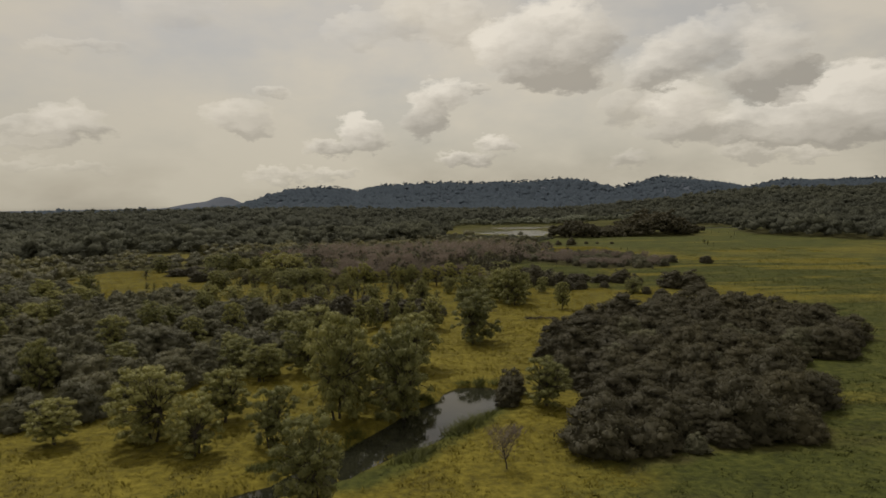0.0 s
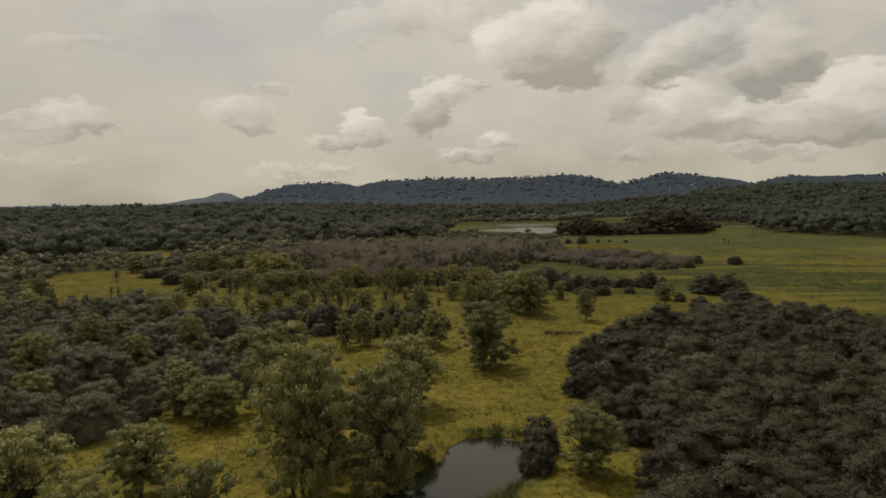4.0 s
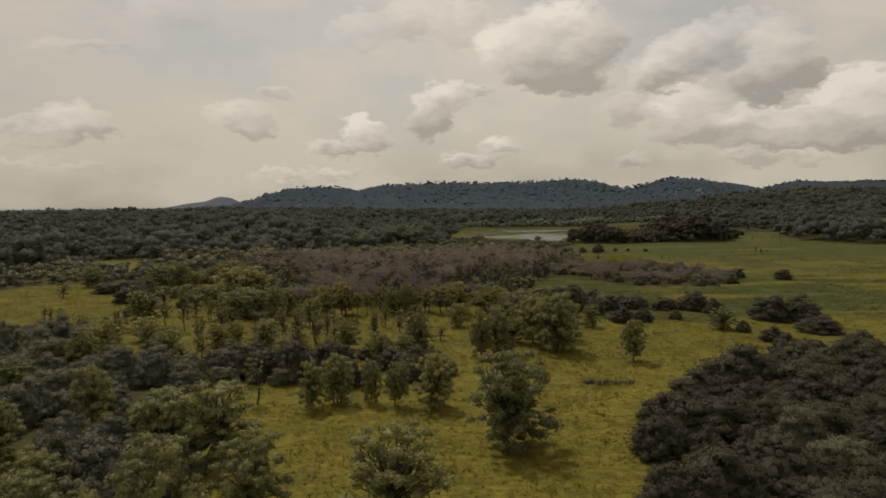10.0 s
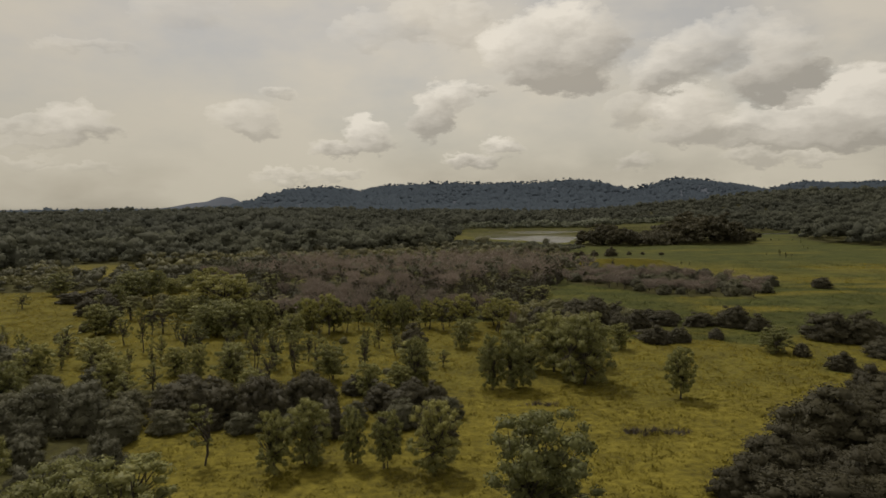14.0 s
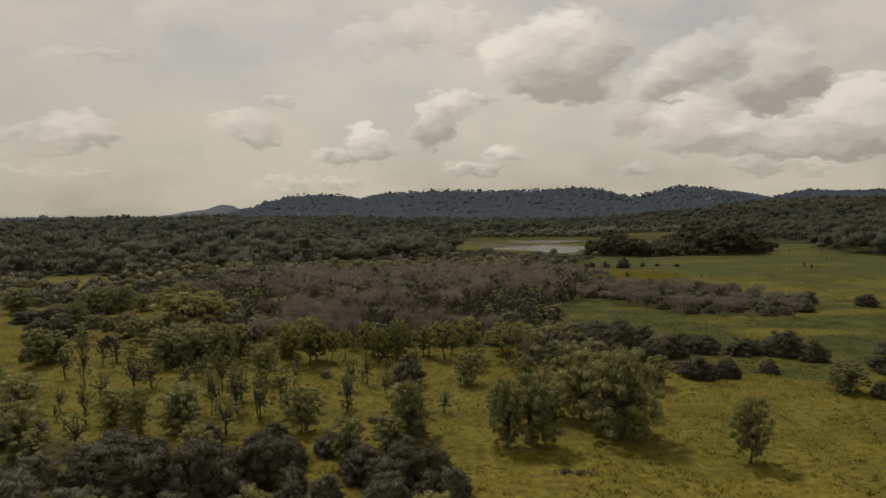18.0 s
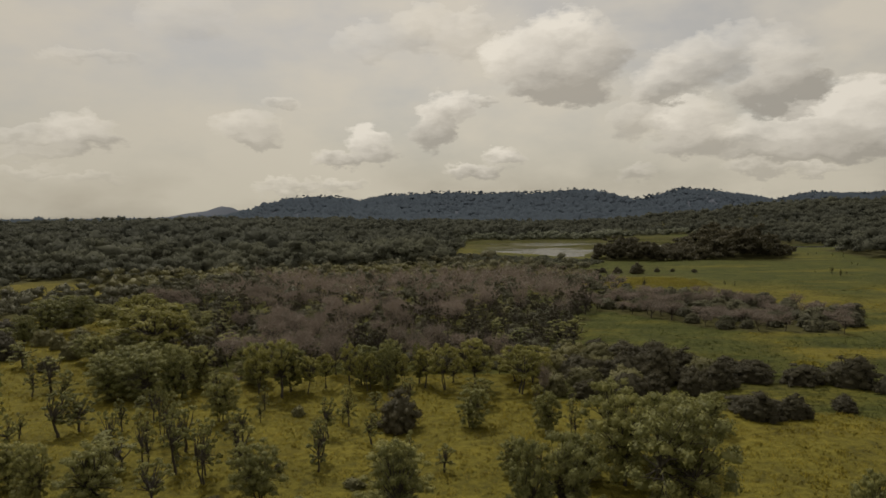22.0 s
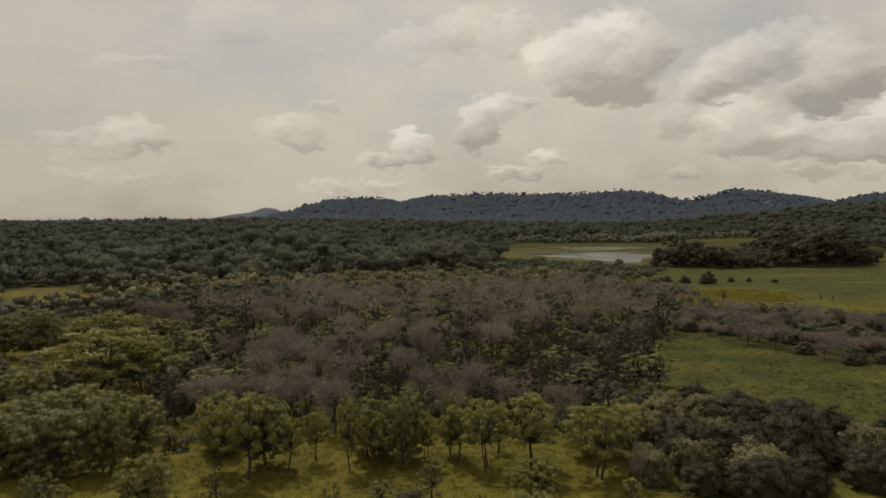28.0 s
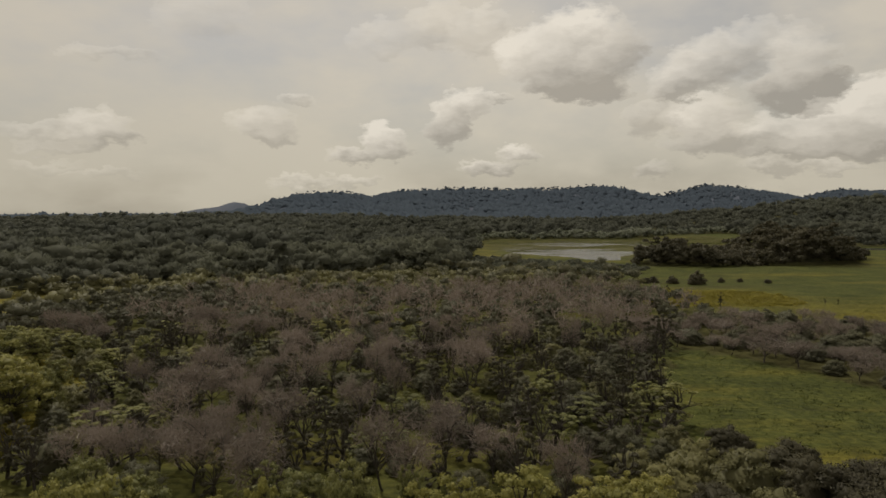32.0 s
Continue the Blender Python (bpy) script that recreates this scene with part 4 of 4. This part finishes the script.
for x, y in scatter([(-110, 300), (-60, 262), (-60, 322), (-100, 345)], 5.5, r, lambda px, py: ~clearing(px, py)):
    plant("broad" if r.uniform() < 0.4 else "olive", x, y, r.uniform(3, 6.5), r.uniform(4.5, 6.5), "western copse", rng=r)
for x, y in scatter(EAST_BUSHES, 4.6, r, clear=0.25):
    tall = r.uniform(2.6, 4.8)
    plant("bush" if r.uniform() < 0.5 else "olive", x, y, tall, tall * r.uniform(1.3, 1.7), "eastern bushes", rng=r)
near_wood = lambda px, py: py < 352
for x, y in scatter(BROWN_WOOD, 3.7, r, near_wood, 720):
    u = r.uniform() - 0.3 * float(grain(x, y, 19, 71))
    if u < (0.11 + 0.17 * (y > 325)) * min(1, max(0.1, (x + 80) / 45)) + 0.2 * (math.hypot((x + 32) / 22, (y - 298) / 30) < 1):
        plant("bare", x, y, r.uniform(5, 8), r.uniform(4.5, 7), "brown wood", rng=r)
    elif u < 0.5:
        plant("column", x, y, r.uniform(4.5, 8), r.uniform(3.2, 5.2), "brown wood", "dark green creeper-clad tree among bare trees", rng=r)
    else:
        plant(r.choice(["olive", "undergrowth", "undergrowth", "slim"]), x, y, r.uniform(2.4, 5.2), r.uniform(3.5, 6), "brown wood", rng=r)


NORTH_MEADOW = [(-78, 212), (-30, 207), (18, 202), (24, 240), (10, 258), (-50, 258), (-88, 262), (-110, 250)]
for x, y in scatter(NORTH_MEADOW, 4.6, r, lambda px, py: grain(px, py, 11, 77) > 0.0, 45, 0.5):
    u = r.uniform()
    if u < 0.78:
        plant("slim", x, y, r.uniform(2.2, 5.4), r.uniform(1.4, 2.5), "meadow saplings", rng=r)
    elif u < 0.85:
        plant("broad", x, y, r.uniform(4.5, 7.5), r.uniform(3.8, 6), "meadow trees", rng=r)
    else:
        plant("olive", x, y, r.uniform(0.8, 1.8), r.uniform(1.6, 3), "meadow bushes", "low olive-green bush in yellow meadow grass", rng=r)


# ---- woods too many to count ----
def stuff(name, me, mat, label, category):
    return tagged(part(name, me, mat), label, category, kind="stuff")


def crowns(xy, tall, wide, per, leaf, rng, lobes=4, spread=0.7, low=0.15, calm=0.2, core=0.7, ragged=0.28):
    """Far crowns: a few leafy lobes each."""
    xy = np.array(xy)
    n = len(xy)
    t, w = np.asarray(tall), np.asarray(wide)
    base = np.concatenate([xy, height(xy[:, 0], xy[:, 1])[:, None]], 1)
    c = np.repeat(base, lobes, 0)
    off = rng.normal(size=c.shape) * np.repeat(w, lobes)[:, None] * (0.22, 0.22, 0)
    off[:, 2] = np.repeat(t, lobes) * rng.uniform(low, 0.8, len(c))
    rad = np.repeat(w, lobes) * rng.uniform(0.26, 0.4, len(c))
    outer = balls(c + off, rad, per, leaf, rng, low=-0.1, spread=spread, squash=0.75, calm=calm)
    return joined(outer, lumps(c + off, rad * core, rng, 0.75, 3, 7, ragged, calm))


def blades_up(xy, rng, tall, width, count):
    """Upright bare twigs of far leafless trees."""
    xy = np.array(xy)
    base = np.concatenate([xy, height(xy[:, 0], xy[:, 1])[:, None]], 1)
    tips = np.repeat(base, 6, 0)
    tips = tips + rng.normal(size=tips.shape) * (1.6, 1.6, 0)
    tips[:, 2] += tall * rng.uniform(0.35, 0.85, len(tips))
    return twig_fan(tips, rng, count, tall * 0.26, width)


rest = [p for p in scatter(BROWN_WOOD, 4.4, r, lambda px, py: py >= 350)]
bare_rest = [p for p in rest if r.uniform() < (0.45 + 0.45 * float(grain(*p, 24, 72))) * min(1, max(0.1, (p[0] + 95) / 50))]
leaf_rest = [p for p in rest if p not in set(bare_rest)]
stuff("bare_wood", mesh_np("bare_wood", *blades_up(bare_rest, r, 7.5, 0.10, 12)), M_TWIG, "grey-brown leafless wood behind the meadow", "wood")
n = len(leaf_rest)
stuff("brown_wood_bushes", mesh_np("brown_wood_bushes", *crowns(leaf_rest, r.uniform(4, 7.5, n), r.uniform(3.5, 6, n), 70, 0.55, r, 3, 0.7, 0.25)), M_SCRUB,
      "dark green bushes among leafless trees", "bushes")

dark_rest = scatter(BROWN_WOOD, 8.5, r, lambda px, py: (py >= 350) & (grain(px, py, 15, 73) > -0.2), clear=0.0)
n = len(dark_rest)
stuff("creeper_clad_trees", mesh_np("creeper_clad_trees", *crowns(dark_rest, r.uniform(5, 9, n), r.uniform(3, 5, n), 60, 0.5, r, 4, 0.7, 0.2, 0.2)), M_SCRUB,
      "narrow dark creeper-clad trees among leafless ones", "trees")

shrubs = scatter(SHORE_SHRUBS, 4.2, r)
n = len(shrubs)
stuff("shore_shrubs", mesh_np("shore_shrubs", *crowns(shrubs, r.uniform(1.2, 2.8, n), r.uniform(3, 5.0, n), 70, 0.6, r, 3, 0.7, 0.2)), M_WOODS,
      "dark green shrubs along the lake shore", "bushes")
isle = scatter(ISLAND, 4.6, r)
n = len(isle)
tall = np.array([5.0 + 10.0 * np.exp(-(((x - 104) / 18) ** 2)) + 18.0 * np.exp(-(((x - 176) / 24) ** 2)) for x, y in isle]) * r.uniform(0.8, 1.1, n)
stuff("island_trees", mesh_np("island_trees", *crowns(isle, tall, r.uniform(5, 8, n), 90, 0.7, r, 5, 0.7, 0.1)), M_BUSH,
      "dark clump of trees standing in the marsh", "trees")


def open_sector(px, py):
    return (np.abs(px) < 0.74 * py + 60)


def wood_patch(name, box, gap, tall, wide, per, leaf, mat, label, keep, seed, lobes=3, calm=0.2, spread=0.8, low=0.15, core=0.72):
    rr = R(seed)
    spots = scatter(box, gap, rr, lambda px, py: keep(px, py) & open_sector(px, py) & ~clearing(px, py), 20000, 0.0)
    k = len(spots)
    sx, sy = np.array(spots).T
    swell = 1 + 0.3 * grain(sx, sy, 28, seed) + 0.3 * grain(sx, sy, 110, seed + 1)
    me = mesh_np(name, *crowns(spots, rr.uniform(*tall, k) * swell, rr.uniform(*wide, k) * swell, per, leaf, rr, lobes, spread=spread, low=low, calm=calm, core=core))
    return stuff(name, me, mat, label, "wood")


box = lambda x0, x1, y0, y1: [(x0, y0), (x1, y0), (x1, y1), (x0, y1)]
in_east = lambda px, py: inside(EAST_WOOD, px, py)
edge_of = lambda px, py: ~far_wood(px, py) & ~inside(BROWN_WOOD, px, py)
light_edge = lambda px, py: edge_of(px, py) & ((inside(NORTHWEST_SCRUB, px, py) & (grain(px, py, 26, 24) > 0.3)) | far_wood(px, py + 26))
dark_scrub = lambda px, py: edge_of(px, py) & inside(NORTHWEST_SCRUB, px, py) & (grain(px, py, 26, 24) <= 0.3)
wood_patch("light_wood_edge", box(-420, -100, 240, 520), 5.4, (3, 6.5), (4.5, 8), 60, 0.5, M_OLIVE, "yellow-green bushes before the western wood", light_edge, 301)
wood_patch("northwest_scrub", box(-420, -100, 240, 470), 5.6, (4, 8), (5, 9), 56, 0.5, M_SCRUB, "dark scrub and trees west of the meadow", dark_scrub, 307)
wood_patch("fringe_bushes", FRINGE, 5.0, (2, 5), (4, 7), 60, 0.5, M_OLIVE, "yellow-green bushes behind the leafless wood", lambda px, py: edge_of(px, py) & (grain(px, py, 17, 25) > -0.35), 310)
wood_patch("fringe_trees", FRINGE, 9.0, (5, 9), (5, 8), 80, 0.5, M_SCRUB, "dark bushes and trees behind the leafless wood", lambda px, py: edge_of(px, py) & (grain(px, py, 17, 25) < 0.15), 311)
first = lambda px, py: far_wood(px, py) & ~far_wood(px, py - 130)
second = lambda px, py: far_wood(px, py) & far_wood(px, py - 130)
wood_patch("west_wood", box(-700, 0, 300, 860), 7.6, (7, 16), (8, 15), 56, 0.85, M_WOODS, "dark green forest canopy of the plain", lambda px, py: (px < 0) & first(px, py), 302, 4)
wood_patch("inner_wood", box(-1000, 0, 420, 1000), 10.5, (9, 17), (11, 17), 36, 1.2, M_WOODS, "dark forest canopy reaching back over the plain", lambda px, py: (px < 0) & second(px, py), 312)
shore_edge = lambda px, py: (px >= 0) & far_wood(px, py) & ~far_wood(px, py - 30)
wood_patch("lakeside_trees", box(0, 330, 780, 1010), 7.0, (4, 8), (7, 11), 40, 1.0, M_SAGE, "pale green rounded trees along the far lake shore", shore_edge, 309)
wood_patch("north_wood", box(-1300, 700, 900, 1500), 13.0, (9, 15), (12, 18), 20, 1.6, M_WOODS, "dark forest canopy behind the lake", lambda px, py: far_wood(px, py) & far_wood(px, py - 30) & ((px >= 0) | (py >= 1000)), 303)
wood_patch("east_wood", box(220, 1000, 330, 1500), 9.4, (8, 15), (9, 15), 36, 1.15, M_WOODS, "dark forest on the rise east of the marsh", in_east, 304)
ridge_at = lambda px: 2250 + 0.30 * np.maximum(px, 0)
on_hills = lambda px, py: px > -0.305 * py
# foot, slope and crest woods all carry the haze in their leaf colour
wood_patch("foothill_wood", box(-1700, 1600, 1500, 1900), 22.0, (0.5, 3), (24, 34), 0, 1.8, M_HILL_HAZED, "dark forest at the foot of the hills, tinted blue with haze", lambda px, py: py > 0, 305, 2, 0.5, low=-1.0, core=1.0)
wood_patch("hill_wood", box(-1000, 1700, 1900, 2800), 16.0, (0.5, 3), (22, 30), 0, 1.6, M_HILL_HAZED, "dark forest covering the distant hills, tinted blue with haze",
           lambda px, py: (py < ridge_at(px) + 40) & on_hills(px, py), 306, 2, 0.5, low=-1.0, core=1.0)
wood_patch("ridge_trees", box(-1000, 1900, 2150, 2950), 11.0, (7, 19), (8, 13), 14, 1.6, M_HILL_HAZED, "line of trees along the crest of the hills",
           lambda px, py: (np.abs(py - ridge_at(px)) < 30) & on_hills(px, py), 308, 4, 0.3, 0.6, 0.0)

# ---- grasses ----


def tufts(box, count, rng, keep, tall, blades, width):
    x0, x1, y0, y1 = box
    px, py = rng.uniform(x0, x1, count), rng.uniform(y0, y1, count)
    ok = keep(px, py) & (np.abs(px) < 0.68 * py + 12)
    px, py = px[ok], py[ok]
    base = np.stack([px, py, height(px, py) - 0.05], 1)
    swell = np.repeat(1 + 0.45 * grain(px, py, 5, 51) + 0.75 * np.maximum(grain(px, py, 1.7, 52), -0.6), blades)[:, None]
    c = np.repeat(base, blades, 0) + rng.normal(size=(len(base) * blades, 3)) * (0.22, 0.22, 0)
    lean = rng.normal(size=c.shape) * (0.5, 0.5, 0)
    side = unit(np.cross(lean + (0, 0, 1), rng.normal(size=c.shape))) * width * rng.uniform(0.6, 1.4, (len(c), 1))
    side = np.where(side[:, :1] < 0, -side, side)
    tip = c + (lean + (0, 0, 1)) * tall * swell * rng.uniform(0.6, 1.2, (len(c), 1))
    v = np.stack([c - side, c + side, tip], 1).reshape(-1, 3)
    soft = unit(np.repeat(lean, 3, 0) * 0.5 + (0, 0, 1))
    return v, np.arange(len(v)).reshape(-1, 3), soft


def meadow_at(px, py):
    return (green(px, py) < 0.55) & ~wooded(px, py) & (height(px, py) > -0.5)


def marsh_at(px, py):
    thin = RNG.uniform(size=px.shape) < np.clip((470 - py) / 220, 0, 1)
    return thin & (green(px, py) >= 0.55) & ~wooded(px, py) & (height(px, py) > -0.5)


def north_edge(px, py):
    return py + 14 * grain(px, py, 18, 95) + 5 * grain(px, py, 5, 96)


stuff("meadow_grass", mesh_np("meadow_grass", *tufts((-165, 70, 62, 225), 62000, R(401), lambda px, py: meadow_at(px, py) & (north_edge(px, py) < 196), 0.30, 6, 0.06)), M_GOLD,
      "tall dry yellow-green meadow grass in tufts", "grass")
stuff("north_meadow_grass", mesh_np("north_meadow_grass", *tufts((-165, 70, 170, 335), 62000, R(409), lambda px, py: meadow_at(px, py) & (north_edge(px, py) >= 196), 0.30, 6, 0.06)), M_STRAW,
      "olive-yellow meadow grass between scattered trees", "grass")
stuff("marsh_grass", mesh_np("marsh_grass", *tufts((-10, 190, 62, 470), 110000, R(402), marsh_at, 0.24, 5, 0.06)), M_MARSH,
      "short green marsh grass", "grass")
stuff("yellow_marsh_grass", mesh_np("yellow_marsh_grass", *tufts((70, 210, 195, 440), 26000, R(408), meadow_at, 0.3, 4, 0.08)), M_GOLD,
      "streaks of dry yellow grass across the marsh", "grass")
stuff("yellow_marsh_flowers", mesh_np("yellow_marsh_flowers", *tufts((45, 108, 398, 448), 9000, R(403), meadow_at, 0.5, 5, 0.12)), M_FLOWER,
      "patch of bright yellow flowering marsh plants", "flowers")
stuff("yellow_meadow_flowers", mesh_np("yellow_meadow_flowers", *tufts((48, 68, 255, 272), 1500, R(405), lambda px, py: grain(px, py, 5, 81) > 0.1, 0.5, 5, 0.1)), M_FLOWER,
      "patch of yellow flowering plants among bushes", "flowers")
sedge_at = lambda px, py: inside(LAKE, px, py) & (grain(px * 0.22, py * 1.7, 11, 97) + 0.5 * grain(px * 0.3, py * 2.6, 6, 98) > np.interp(py, [600, 740, 800], [0.62, 0.45, 0.1]))
stuff("lake_sedge", mesh_np("lake_sedge", *tufts((-8, 240, 586, 930), 60000, R(410), sedge_at, 0.28, 4, 0.28)), M_MARSH,
      "low strips of green sedge across the shallow lake", "reeds")
stuff("river_reeds", mesh_np("river_reeds", *tufts((-30, 22, 66, 124), 26000, R(406), lambda px, py: (np.abs(near_line(RIVER, px, py) - 5.6) < 1.3) & (height(px, py) > -0.75) & (grain(px, py, 6, 82) > -0.1), 0.95, 6, 0.045)), M_MARSH,
      "green reeds along the river bank", "reeds")


def by_pond(px, py):
    q = np.min([np.hypot((px - a) / (rx + 0.8), (py - b) / (ry + 0.8)) for a, b, rx, ry in PONDS], axis=0)
    far_side = np.min([np.hypot((px - a) / (rx + 1.6), (py - b - ry - 0.8) / 1.1) for a, b, rx, ry in PONDS], axis=0)
    return (far_side < 1) & (q > 0.7) & (grain(px, py, 1.5, 91) > -0.3)


for a, b, rx, ry in PONDS:
    stuff("pond_reeds", mesh_np("pond_reeds", *tufts((a - 7, a + 7, b - 5, b + 5), 700, R(407), by_pond, 0.7, 6, 0.06)), M_DRY,
          "dark brown dead reeds round a small pool", "reeds")
